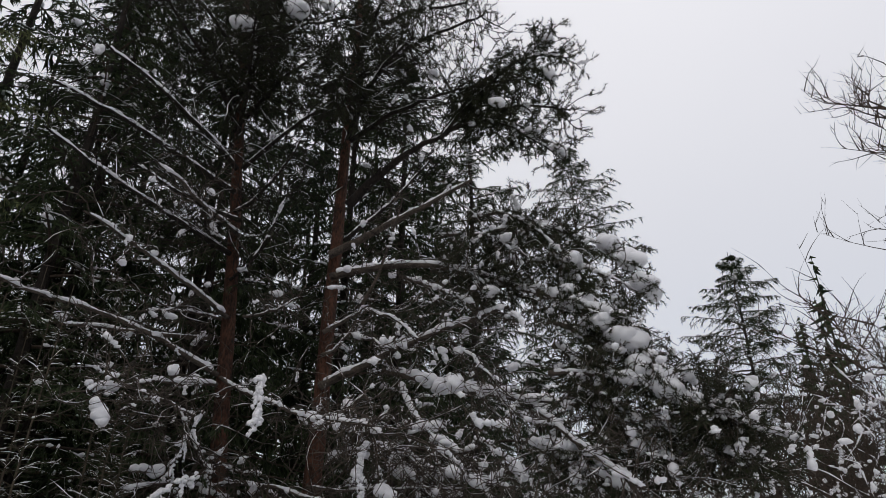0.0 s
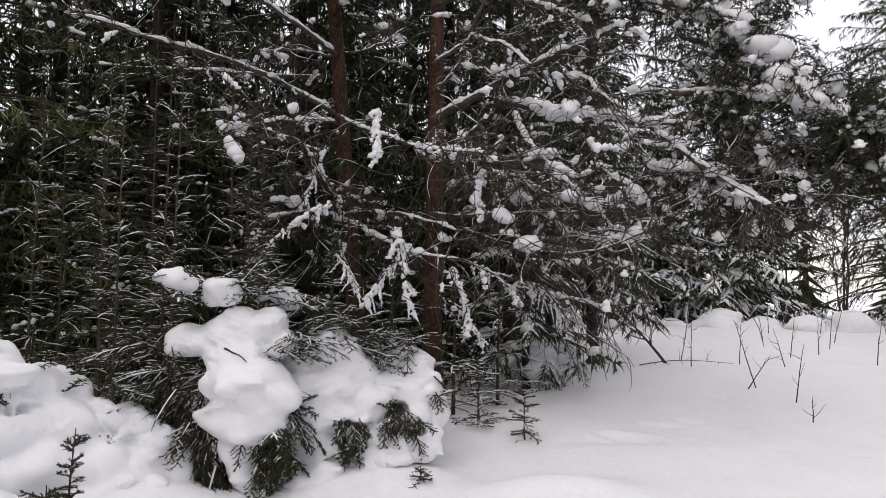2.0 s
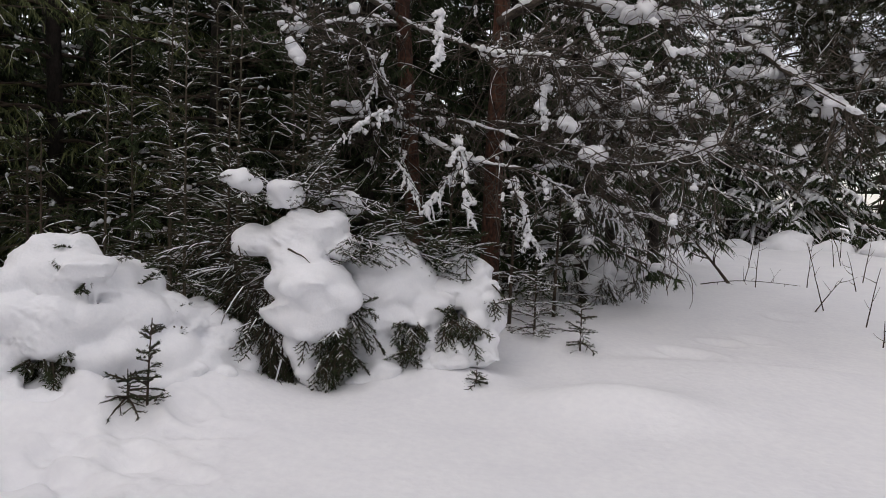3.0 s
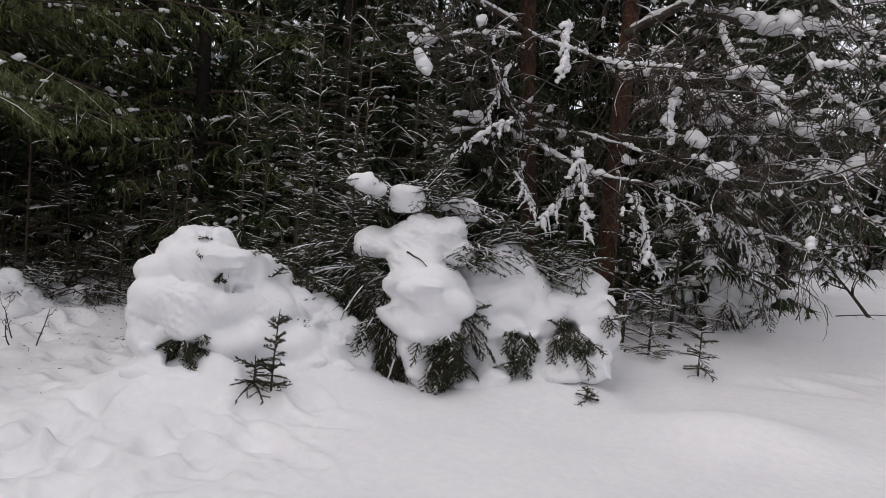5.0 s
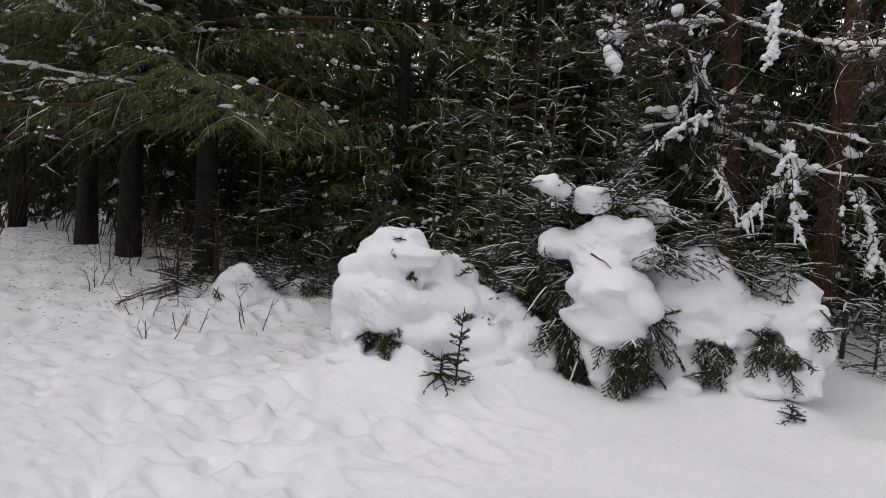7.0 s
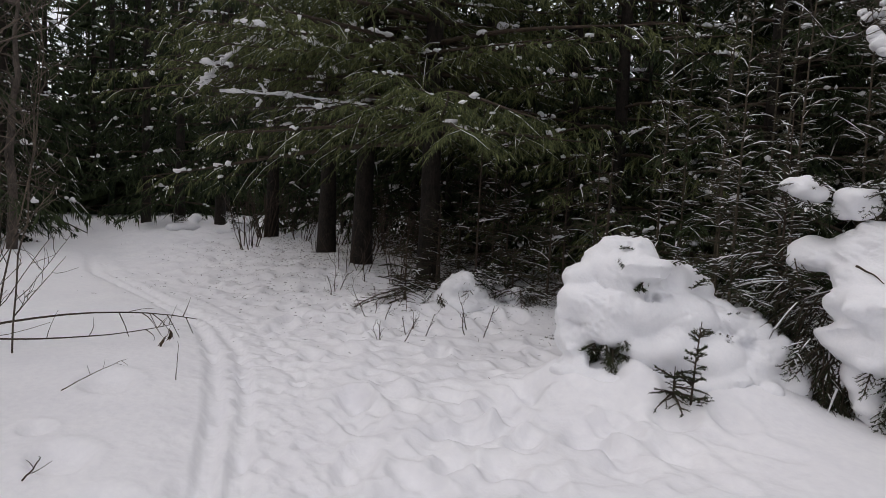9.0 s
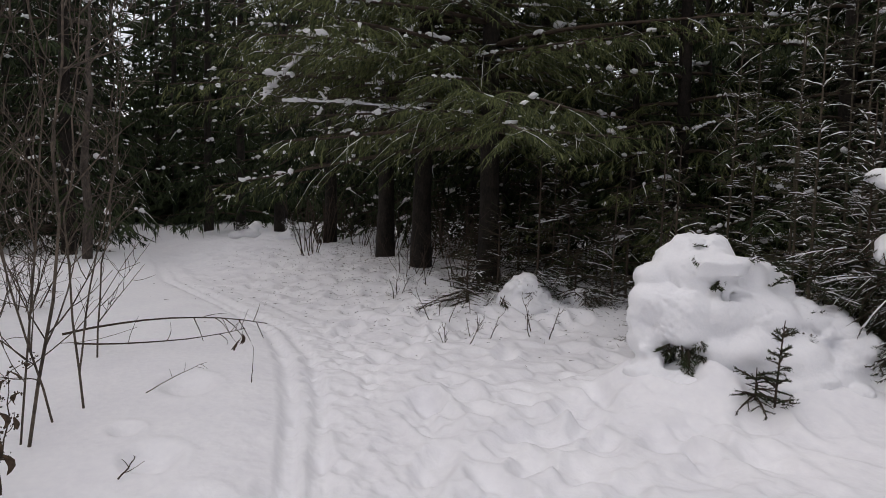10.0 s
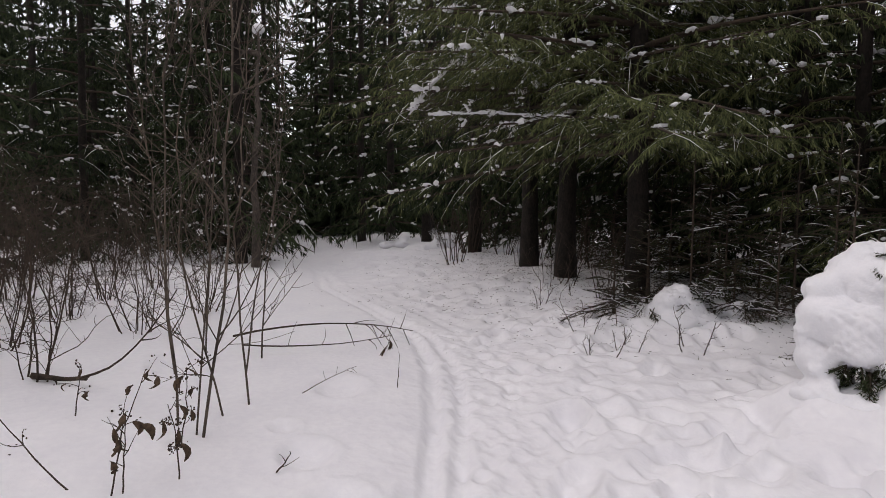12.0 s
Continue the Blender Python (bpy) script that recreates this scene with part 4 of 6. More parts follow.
limbs(pine_a, [((-2.88, 8.0, 2.51), (-1.11, 6.6, 1.93), -0.09, 0.022, 0.05, 4), ((-2.95, 8.3, 2.55), (-1.15, 7.0, 2.2), 0.15, 0.026, 0.03, 2), ((-2.9, 8.3, 2.7), (-2.85, 6.6, 3.1), -0.1, 0.02, 0.03, 1), ((-2.9, 8.3, 2.5), (-3.3, 6.7, 2.35), 0.1, 0.022, 0.04, 2)],
      twigs=26, length=0.7, clumps=7, droop=0.25)
# its upper limbs take the near-black bark too, standing in for backlight
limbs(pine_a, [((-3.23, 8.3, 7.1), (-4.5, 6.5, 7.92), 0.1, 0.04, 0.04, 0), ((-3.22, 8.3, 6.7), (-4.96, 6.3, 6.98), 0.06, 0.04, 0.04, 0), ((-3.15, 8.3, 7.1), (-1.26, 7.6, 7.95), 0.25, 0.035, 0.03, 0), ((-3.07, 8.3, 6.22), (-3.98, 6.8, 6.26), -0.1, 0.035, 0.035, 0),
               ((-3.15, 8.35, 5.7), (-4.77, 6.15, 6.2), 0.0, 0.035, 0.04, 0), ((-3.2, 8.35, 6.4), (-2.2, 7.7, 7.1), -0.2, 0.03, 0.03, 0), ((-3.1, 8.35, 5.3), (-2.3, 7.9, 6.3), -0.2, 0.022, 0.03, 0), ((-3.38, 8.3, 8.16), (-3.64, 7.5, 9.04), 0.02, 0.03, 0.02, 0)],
      twigs=26, length=0.7, live=0.2, clumps=1, bark=SPRUCE_AND_BACKLIT_BARK)
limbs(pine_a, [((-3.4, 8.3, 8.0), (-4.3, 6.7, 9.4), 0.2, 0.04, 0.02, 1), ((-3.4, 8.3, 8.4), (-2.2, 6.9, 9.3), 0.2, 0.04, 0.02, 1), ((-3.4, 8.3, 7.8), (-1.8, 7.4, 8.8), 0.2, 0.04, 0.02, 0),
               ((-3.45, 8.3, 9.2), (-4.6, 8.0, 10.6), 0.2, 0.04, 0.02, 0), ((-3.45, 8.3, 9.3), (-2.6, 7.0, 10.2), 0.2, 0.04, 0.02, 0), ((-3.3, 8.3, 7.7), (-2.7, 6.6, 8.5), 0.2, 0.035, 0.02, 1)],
      twigs=52, length=0.7, live=0.95, clumps=1, droop=0.1, bark=SPRUCE_AND_BACKLIT_BARK)


def fan(root, a, b, wide, seed, load=0.024, n=18):
    """A drooping bough whose side shoots spread like a fan, each under its own ridge of snow."""
    g = np.random.default_rng(seed)
    wood, leaf, white = Soup(), Soup(), Soup()
    line = curve(rel(root, a), rel(root, b), 0.06, g.normal(0, 0.05), 12, 0.012, g)
    wood.tubes(line[None], np.linspace(0.011, 0.004, 12)[None], 5)
    u = np.linspace(0.06, 0.97, n)
    i = np.clip((u * 11).astype(int), 0, 10)
    f = (u * 11 - i)[:, None]
    p = line[i] * (1 - f) + line[i + 1] * f
    t = line[i + 1] - line[i]
    t /= np.linalg.norm(t, axis=1, keepdims=True)
    sg = np.where(np.arange(n) % 2 == 0, 1.0, -1.0)[:, None]
    d = 0.8 * t + sg * np.array([0.7, 0.3, 0]) * g.uniform(0.1, 1.1, (n, 1)) + g.normal(0, 0.3, (n, 3)) + np.array([0, 0, -0.3])
    d /= np.linalg.norm(d, axis=1, keepdims=True)
    ln = wide * np.sin(np.pi * np.clip(0.15 + 0.75 * u, 0, 1)) ** 0.6 * g.uniform(0.55, 1.2, n)
    q = np.linspace(0, 1, 7)[:, None]
    sh = p[:, None] + ln[:, None, None] * (d[:, None] * q + np.array([0, 0, -0.3]) * q**2)
    wood.tubes(sh, np.tile(np.linspace(0.004, 0.0015, 7), (n, 1)), 3)
    own = np.repeat(np.arange(n), 70)
    v = g.uniform(0.05, 1, (len(own), 1))
    leaf.blades(p[own] + (sh[own, -1] - p[own]) * v, d[own] * 0.7 + rand_perp(d[own], g) * 0.7, g.uniform(0.015, 0.026, len(own)), np.full(len(own), 0.003))
    for k in np.flatnonzero(g.random(n) < 0.72):
        m = int(g.integers(6, 13))
        w = np.sort(g.uniform(0.05, 0.95, m)) * 5.99
        j = w.astype(int)
        c = sh[k, j] + (sh[k, j + 1] - sh[k, j]) * (w - j)[:, None] + g.normal(0, 0.006, (m, 3))
        size = load * np.exp(g.normal(-0.3, 0.3)) * g.uniform(0.75, 1.05, (m, 1))
        white.lumps(c + np.array([0, 0, 0.25]) * size, size * g.uniform(0.75, 1.35, (m, 3)) * np.array([1.45, 0.7, 1.2]), 0, 0.3, g, 0.3)
        white.tubes(sh[k : k + 1] + np.array([0, 0, 0.004]), (0.75 * load * g.uniform(0.6, 1.1, 7) * np.array([1, 1, 1, 1, 0.9, 0.6, 0.15]))[None], 5, 0.8)
    w = g.integers(0, 11, n)
    white.lumps(line[w] + g.normal(0, 0.012, (n, 3)), load * g.uniform(0.5, 1.3, (n, 1)) * g.uniform(0.75, 1.3, (n, 3)), 2, 0.22, g)
    ob = part("bough", wood, TWIG, root)
    part("needles", leaf, NEEDLE, ob, smooth=False)
    part("snow_load", white, SNOW, ob, "snow plastered over hanging shoots")


for k, (a, b, wide, load) in enumerate((((-2.05, 6.7, 3.5), (-2.06, 6.5, 2.85), 0.13, 0.03), ((-2.72, 7.05, 3.2), (-2.9, 6.85, 2.5), 0.14, 0.022), ((-2.45, 6.6, 2.5), (-3.05, 6.3, 2.05), 0.16, 0.026), ((-1.86, 6.98, 2.3), (-1.68, 6.75, 1.3), 0.2, 0.032),
                                        ((-1.3, 6.95, 1.85), (-1.1, 6.7, 1.15), 0.14, 0.024), ((-1.8, 6.9, 2.0), (-2.2, 6.7, 1.35), 0.2, 0.022), ((-1.0, 6.9, 2.75), (-0.97, 6.75, 2.3), 0.08, 0.026), ((0.2, 7.2, 2.95), (0.75, 6.9, 2.4), 0.12, 0.026),
                                        ((-2.6, 7.0, 2.0), (-2.3, 6.7, 1.5), 0.2, 0.018), ((-1.2, 7.2, 1.9), (-0.6, 6.9, 1.5), 0.2, 0.016), ((-0.6, 8.0, 1.7), (-0.1, 7.7, 1.2), 0.22, 0.016), ((-1.5, 7.4, 1.5), (-1.0, 7.1, 1.0), 0.22, 0.016))):
    fan(pine_a if a[0] < -1.9 else pine_b, a, b, wide, 70 + k, 0.78 * load)

# boughs of the edge spruces that carry snow over the path
for tree, rows in ((edge_a, [((-11.7, 4.3, 4.2), (-10.6, 1.0, 2.6), 0.5, 0.03, 0.07, 4), ((-11.7, 4.3, 3.6), (-10.7, 1.5, 3.6), 0.2, 0.025, 0.05, 3)]),
                   (edge_b, [((-10.15, 4.4, 3.9), (-7.7, 2.3, 3.2), 0.15, 0.025, 0.05, 2)]), (edge_c, [((-8.75, 4.9, 2.9), (-5.9, 4.5, 2.55), 0.12, 0.022, 0.05, 3), ((-8.75, 4.9, 2.6), (-6.0, 6.3, 2.7), 0.1, 0.02, 0.05, 3)])):
    limbs(tree, rows, twigs=16, length=0.5, clumps=3, droop=0.3)

# ---- buried bushes: snow pillows over young spruces ----


def pillow_mesh(lumps, seed, voxel=0.02, rough=0.01, holes=()):
    """Overlapping rounded loads of snow fused into one soft skin, with hollows pressed in where shoots hold it up."""
    g = np.random.default_rng(seed)
    s = Soup()
    c = np.array([q[:3] for q in lumps], float)
    r = np.array([(1.12 * q[3], 1.12 * q[3], (q[4] if len(q) > 4 else 0.95) * q[3]) for q in lumps], float)
    s.lumps(c, r, 3, 0.1, g)
    extra = np.repeat(np.arange(len(c)), 3)
    d = g.normal(0, 1, (len(extra), 3)) * (1, 1, 0.8)
    d /= np.linalg.norm(d, axis=1, keepdims=True)
    er = r[extra] * g.uniform(0.2, 0.45, (len(extra), 1))
    s.lumps(c[extra] + d * r[extra] * 0.86, er * (1.2, 1.2, 0.85), 2, 0.25, g)
    me = fused(s, SNOW, voxel, 12, rough, seed)
    if len(holes):
        n = len(me.vertices)
        co, no = np.empty(n * 3, np.float32), np.empty(n * 3, np.float32)
        me.vertices.foreach_get("co", co)
        me.vertices.foreach_get("normal", no)
        co, no = co.reshape(-1, 3), no.reshape(-1, 3)
        for x, y, z, rad in holes:
            e = co - np.array((x, y, z))
            e = e + 0.3 * rad * np.sin(e[:, (1, 2, 0)] * 3.2 / rad + np.array([x * 9, y * 9, 1.0]))
            e[:, 2] += 0.5 * np.abs(e[:, 0])
            e = e / np.array((rad * 1.15, rad * 1.7, rad * 0.55))
            w = np.exp(-((e**2).sum(1)) ** 3)
            co -= no * (w * rad * 1.6)[:, None]
        me.vertices.foreach_set("co", co.ravel())
        me.update()
    return me


def sprig(wood, leaf, white, a, d, length, gen, side=9, dense=12, snow=0.0, nl=0.02, droop=0.15, up=None, nw=0.0028, stout=1.0):
    """A flat spruce shoot: stem, paired side shoots, needles all round, and a dusting of snow."""
    a, d = np.array(a, float), np.array(d, float)
    d /= np.linalg.norm(d)
    q = np.linspace(0, 1, 5)[:, None]
    stem = a + length * (d * q + np.array([0, 0, -droop]) * q**2)
    wood.tubes(stem[None], (0.0045 * np.linspace(1, 0.4, 5) + 0.0012)[None] * stout, 3)
    lat = np.cross(d, (0, 0, 1.0))
    lat = lat / (np.linalg.norm(lat) + 1e-6) if np.linalg.norm(lat) > 0.05 else np.array([1.0, 0, 0])
    u = np.linspace(0.12, 0.97, side)
    sg = np.where(np.arange(side) % 2 == 0, 1, -1)[:, None]
    sp = a + length * (d * u[:, None] + np.array([0, 0, -droop]) * u[:, None] ** 2)
    sd = d * 0.75 + lat * sg * gen.uniform(0.6, 1.0, (side, 1)) + gen.normal(0, 0.12, (side, 3)) + np.array([0, 0, -0.12])
    sd /= np.linalg.norm(sd, axis=1, keepdims=True)
    sl = length * 0.42 * (1.1 - u) * gen.uniform(0.7, 1.25, side) + 0.03
    w = np.linspace(0, 1, 3)[:, None]
    sh = sp[:, None] + sl[:, None, None] * (sd[:, None] * w + np.array([0, 0, -0.12]) * w**2)
    wood.tubes(sh, np.tile((0.003, 0.0022, 0.001), (side, 1)) * stout, 3)
    base = np.concatenate([np.repeat(sh[:, 0], dense, 0) + np.repeat(sh[:, 2] - sh[:, 0], dense, 0) * gen.random((side * dense, 1)), a + (stem[-1] - a) * gen.random((dense * 2, 1))])
    dirs = np.concatenate([np.repeat(sd, dense, 0), np.tile(d, (dense * 2, 1))])
    nd = dirs * 0.75 + rand_perp(dirs, gen) * 0.75
    leaf.blades(base, nd, nl * gen.uniform(0.7, 1.2, len(base)), np.full(len(base), nw))
    if snow and white is not None:
        k = gen.random(side) < snow
        if k.any():
            e = np.clip(gen.normal(0.0038, 0.0025, (k.sum(), 3)), 0.0012, 0.011)
            e[:, -1] = 0.001
            white.tubes(sh[k], e, 4, 0.7, 0.9)
        if gen.random() < snow:
            e = np.clip(gen.normal(0.005, 0.004, (1, 5)), 0.0015, 0.016)
            e[:, -1] = 0.003
            white.tubes(stem[None], e, 5, 0.7, 0.9)


def buried_bush(lumps, sprigs, label, seed, voxel=0.02, holes=()):
    """A young spruce bent and buried under snow. sprigs: place, way and length of the shoots that stick out."""
    g = np.random.default_rng(seed)
    x, y = lumps[0][:2]
    place = np.array((x, y, float(height(x, y))))
    root = thing("buried_bush", tuple(place), label, "snowy bush", "bushes buried in snow")
    me = pillow_mesh([(q[0] - place[0], q[1] - place[1], q[2] - place[2], *q[3:]) for q in lumps], seed, voxel, holes=[(q[0] - place[0], q[1] - place[1], q[2] - place[2], q[3]) for q in holes])
    sn = new("snow_pillow", me)
    sn.parent = root
    tagged(sn, "smooth rounded pillow of fresh snow")
    wood, leaf, white = Soup(), Soup(), Soup()
    for c, d, ln, n in sprigs:
        for k in range(n):
            way = np.array(d) + g.normal(0, 0.38, 3)
            sprig(wood, leaf, white, np.array(c) - place + g.normal(0, 0.06, 3), way, ln * g.uniform(0.6, 1.3), g, 9, 15, 0.65 if way[2] > -0.3 else 0.15, 0.024, nw=0.0034, stout=1.3)
    part("twig_growth", wood, TWIG, root)
    part("needles", leaf, NEEDLE, root, smooth=False)
    part("snow_dust", white, SNOW, root)
    return root


DOWN = (0.15, -0.45, -0.75)
buried_bush([(-4.13, 3.98, 1.07, 0.169), (-4.05, 4.12, 1.1, 0.142), (-4.19, 3.86, 0.96, 0.186), (-4.24, 3.73, 0.88, 0.129), (-3.99, 3.99, 0.9, 0.240), (-3.87, 4.28, 0.89, 0.170), (-3.77, 4.42, 0.83, 0.153), (-4.16, 3.68, 0.66, 0.199), (-4.25, 3.59, 0.57, 0.127), (-4, 3.78, 0.59, 0.224), (-3.84, 3.99, 0.64, 0.217), (-3.69, 4.24, 0.62, 0.221), (-3.55, 4.47, 0.63, 0.178), (-3.43, 4.62, 0.56, 0.161), (-4.18, 3.6, 0.4, 0.161), (-3.27, 4.72, 0.43, 0.170), (-3.13, 4.81, 0.31, 0.151), (-3.66, 4.09, 0.39, 0.224), (-3.5, 4.33, 0.33, 0.237), (-3.29, 4.54, 0.25, 0.221), (-3.11, 4.71, 0.16, 0.177), (-3.8, 3.91, 0.37, 0.160), (-3.92, 3.73, 0.2, 0.150), (-4.04, 3.6, 0.24, 0.158, 0.8), (-4.06, 3.52, 0.14, 0.174, 0.7), (-3.81, 3.7, 0.1, 0.190, 0.7), (-3.62, 3.94, 0.1, 0.192, 0.7), (-3.21, 4.53, 0.04, 0.210, 0.7), (-3.37, 4.08, 0.14, 0.130, 0.8), (-3.34, 4.22, 0.18, 0.150, 0.8)],
            [((-3.97, 3.67, 0.41), DOWN, 0.1, 13), ((-3.88, 3.74, 0.4), DOWN, 0.1, 13), ((-3.76, 3.96, 0.82), DOWN, 0.06, 5), ((-3.4, 4.36, 0.54), DOWN, 0.06, 6), ((-3.65, 4.0, 0.48), DOWN, 0.06, 6), ((-3.92, 3.93, 1.09), (0.6, -0.3, 0.25), 0.14, 2), ((-3.82, 4.2, 1.0), (0.5, -0.4, 0.5), 0.18, 2), ((-3.7, 4.36, 0.93), (0.5, -0.3, 0.4), 0.18, 3), ((-3.51, 4.61, 0.74), (0.5, -0.3, 0.1), 0.3, 10), ((-3.33, 4.79, 0.61), (0.4, -0.3, -0.2), 0.28, 12)],
            "young spruce thicket buried under a rounded heap of snow", 3, 0.018, [(-3.93, 3.72, 0.35, 0.11), (-3.75, 3.95, 0.8, 0.055), (-3.39, 4.36, 0.51, 0.05), (-3.65, 4.0, 0.44, 0.05), (-4.02, 3.83, 0.91, 0.06)])
buried_bush([(-2.69, 4.99, 1.25, 0.197), (-2.56, 5.05, 1.28, 0.178), (-2.42, 5.06, 1.15, 0.112), (-2.86, 4.95, 1.18, 0.170), (-3.06, 4.85, 1.16, 0.132), (-3.16, 4.79, 1.13, 0.080), (-2.72, 4.92, 1.06, 0.214), (-2.66, 4.85, 0.84, 0.228), (-2.49, 4.87, 0.82, 0.244), (-2.36, 4.88, 0.77, 0.170), (-2.68, 4.83, 0.61, 0.192), (-2.54, 4.9, 0.57, 0.210), (-2.64, 4.91, 0.36, 0.157), (-2.62, 4.92, 0.2, 0.120), (-2.54, 4.9, 0.09, 0.091)],
            [((-3.21, 4.81, 0.97), (-0.4, -0.3, -0.7), 0.3, 20), ((-3.09, 4.83, 0.74), (-0.4, -0.3, -0.8), 0.3, 24), ((-2.95, 4.86, 0.55), (-0.3, -0.3, -0.8), 0.3, 26), ((-2.85, 4.86, 0.35), (-0.1, -0.3, -0.9), 0.28, 24), ((-2.79, 4.88, 0.2), (-0.1, -0.3, -0.9), 0.24, 22), ((-3.33, 4.79, 1.15), (-0.8, -0.2, -0.3), 0.36, 18), ((-3.37, 4.83, 0.75), (-0.7, 0, -0.5), 0.36, 18), ((-2.37, 4.87, 0.51), DOWN, 0.18, 22), ((-2.34, 4.89, 0.36), DOWN, 0.18, 24), ((-2.43, 4.85, 0.23), DOWN, 0.16, 18), ((-2.27, 5.01, 0.58), (0.8, -0.4, -0.35), 0.24, 10), ((-2.42, 5.11, 1.14), (0.9, -0.2, 0.05), 0.34, 16), ((-2.37, 5.28, 1.17), (0.9, -0.1, 0.2), 0.4, 12), ((-2.7, 5.03, 1.63), (0.8, -0.2, 0.3), 0.3, 8)],
            "young spruce bowed down under thick pillows of snow", 4, 0.018)
buried_bush([(-3.14, 4.74, 1.66, 0.103), (-3.07, 4.79, 1.62, 0.084), (-3.21, 4.7, 1.68, 0.061)], [((-3.13, 4.81, 1.59), (0.3, -0.3, -0.1), 0.26, 12)], "small cap of snow on a spruce tip", 5, 0.014)
buried_bush([(-2.85, 4.91, 1.58, 0.102), (-2.78, 4.94, 1.52, 0.098), (-2.92, 4.92, 1.51, 0.076)], [((-2.9, 4.99, 1.52), (-0.6, -0.2, 0.1), 0.3, 12), ((-2.76, 5.06, 1.58), (0.7, -0.2, 0.2), 0.32, 12)], "round ball of snow on spruce shoots", 6, 0.014)
buried_bush([(-2.44, 5.25, 1.49, 0.096), (-2.52, 5.22, 1.53, 0.067), (-2.37, 5.28, 1.46, 0.058), (-2.63, 5.17, 1.51, 0.053)], [((-2.58, 5.24, 1.5), (0.9, -0.2, -0.1), 0.4, 16)], "small cap of snow on a spruce tip", 7, 0.014)
buried_bush([(-2.32, 5.35, 0.94, 0.175), (-2.22, 5.44, 1.01, 0.196), (-2.1, 5.57, 1.06, 0.169), (-2.22, 5.38, 0.76, 0.243), (-2.07, 5.48, 0.78, 0.245), (-1.96, 5.62, 0.87, 0.179), (-2.23, 5.33, 0.53, 0.221), (-2.06, 5.39, 0.52, 0.192), (-1.86, 5.55, 0.61, 0.215), (-2.21, 5.29, 0.3, 0.181), (-2.09, 5.18, 0.15, 0.167, 0.8), (-2.16, 5.06, 0.08, 0.128, 0.7), (-2.05, 5.29, 0.27, 0.123), (-1.93, 5.48, 0.36, 0.126), (-1.79, 5.52, 0.38, 0.146), (-1.99, 5.31, 0.09, 0.161, 0.7), (-1.76, 5.43, 0.17, 0.172, 0.7)],
            [((-1.91, 5.32, 0.51), DOWN, 0.14, 14), ((-1.9, 5.26, 0.33), DOWN, 0.14, 14), ((-2.08, 5.53, 1.2), (0.7, -0.4, 0.3), 0.3, 10), ((-1.89, 5.64, 1.08), (0.8, -0.3, 0.35), 0.32, 12), ((-1.79, 5.66, 0.93), (0.7, -0.3, 0.2), 0.26, 8)],
            "low spruces smothered in a lumpy bank of snow", 8, 0.018, [(-1.91, 5.39, 0.5, 0.11), (-1.92, 5.33, 0.31, 0.09)])
buried_bush([(-1.62, 5.9, 1.04, 0.134), (-1.67, 5.84, 0.87, 0.204), (-1.51, 5.92, 0.85, 0.195), (-1.56, 5.81, 0.69, 0.253), (-1.4, 5.89, 0.62, 0.173), (-1.33, 5.86, 0.47, 0.152), (-1.72, 5.73, 0.73, 0.180), (-1.78, 5.66, 0.59, 0.159), (-1.48, 5.73, 0.46, 0.179), (-1.64, 5.65, 0.37, 0.168), (-1.34, 5.71, 0.35, 0.128, 0.8), (-1.51, 5.58, 0.3, 0.165, 0.8), (-1.64, 5.46, 0.19, 0.172, 0.6), (-1.35, 5.62, 0.23, 0.175, 0.6)],
            [((-1.63, 5.56, 0.59), DOWN, 0.14, 12), ((-1.44, 5.55, 0.45), DOWN, 0.14, 12), ((-1.57, 5.52, 0.54), (0.5, -0.6, -0.4), 0.24, 8), ((-1.3, 5.77, 0.74), (0.8, -0.3, -0.2), 0.2, 6), ((-1.57, 5.86, 1.13), (0.5, -0.3, 0.35), 0.26, 10), ((-1.74, 5.77, 1.07), (-0.4, -0.3, 0.4), 0.26, 8)],
            "rounded snow heap over a small spruce", 9, 0.018, [(-1.62, 5.61, 0.59, 0.09), (-1.4, 5.61, 0.45, 0.09)])
buried_bush([(-7.09, 4.41, 0.39, 0.208), (-7.02, 4.53, 0.30, 0.194), (-7.11, 4.29, 0.23, 0.152), (-6.99, 4.4, 0.16, 0.233, 0.7), (-7.08, 4.94, 0.30, 0.158), (-6.99, 5.21, 0.26, 0.131), (-6.93, 4.65, 0.17, 0.194, 0.7), (-6.8, 5.15, 0.14, 0.170, 0.7), (-7.13, 4.17, 0.12, 0.178, 0.6)],
            [((-7.01, 4.19, 0.24), DOWN, 0.14, 10), ((-6.98, 4.75, 0.40), (0.3, -0.4, 0.2), 0.3, 12), ((-6.93, 4.98, 0.39), (0.1, -0.5, 0.1), 0.35, 14), ((-7.47, 4.15, 0.33), (-0.5, -0.5, 0.0), 0.4, 16), ((-6.8, 5.3, 0.36), (0.6, -0.3, 0.1), 0.35, 14)],
            "low bush buried under a snow hump by the path", 10)
buried_bush([(-0.4, 9.9, 0.75, 0.22), (-0.7, 9.9, 0.7, 0.22), (-0.1, 9.9, 0.7, 0.2), (0.15, 9.9, 0.72, 0.16), (-0.95, 9.7, 0.6, 0.2), (-0.5, 9.9, 0.4, 0.3)],
            [((-0.3, 9.6, 0.5), DOWN, 0.3, 12), ((-0.7, 9.6, 0.5), DOWN, 0.3, 10), ((0.1, 9.65, 0.5), DOWN, 0.3, 8)], "snow-covered low spruce branches near the ground", 12)


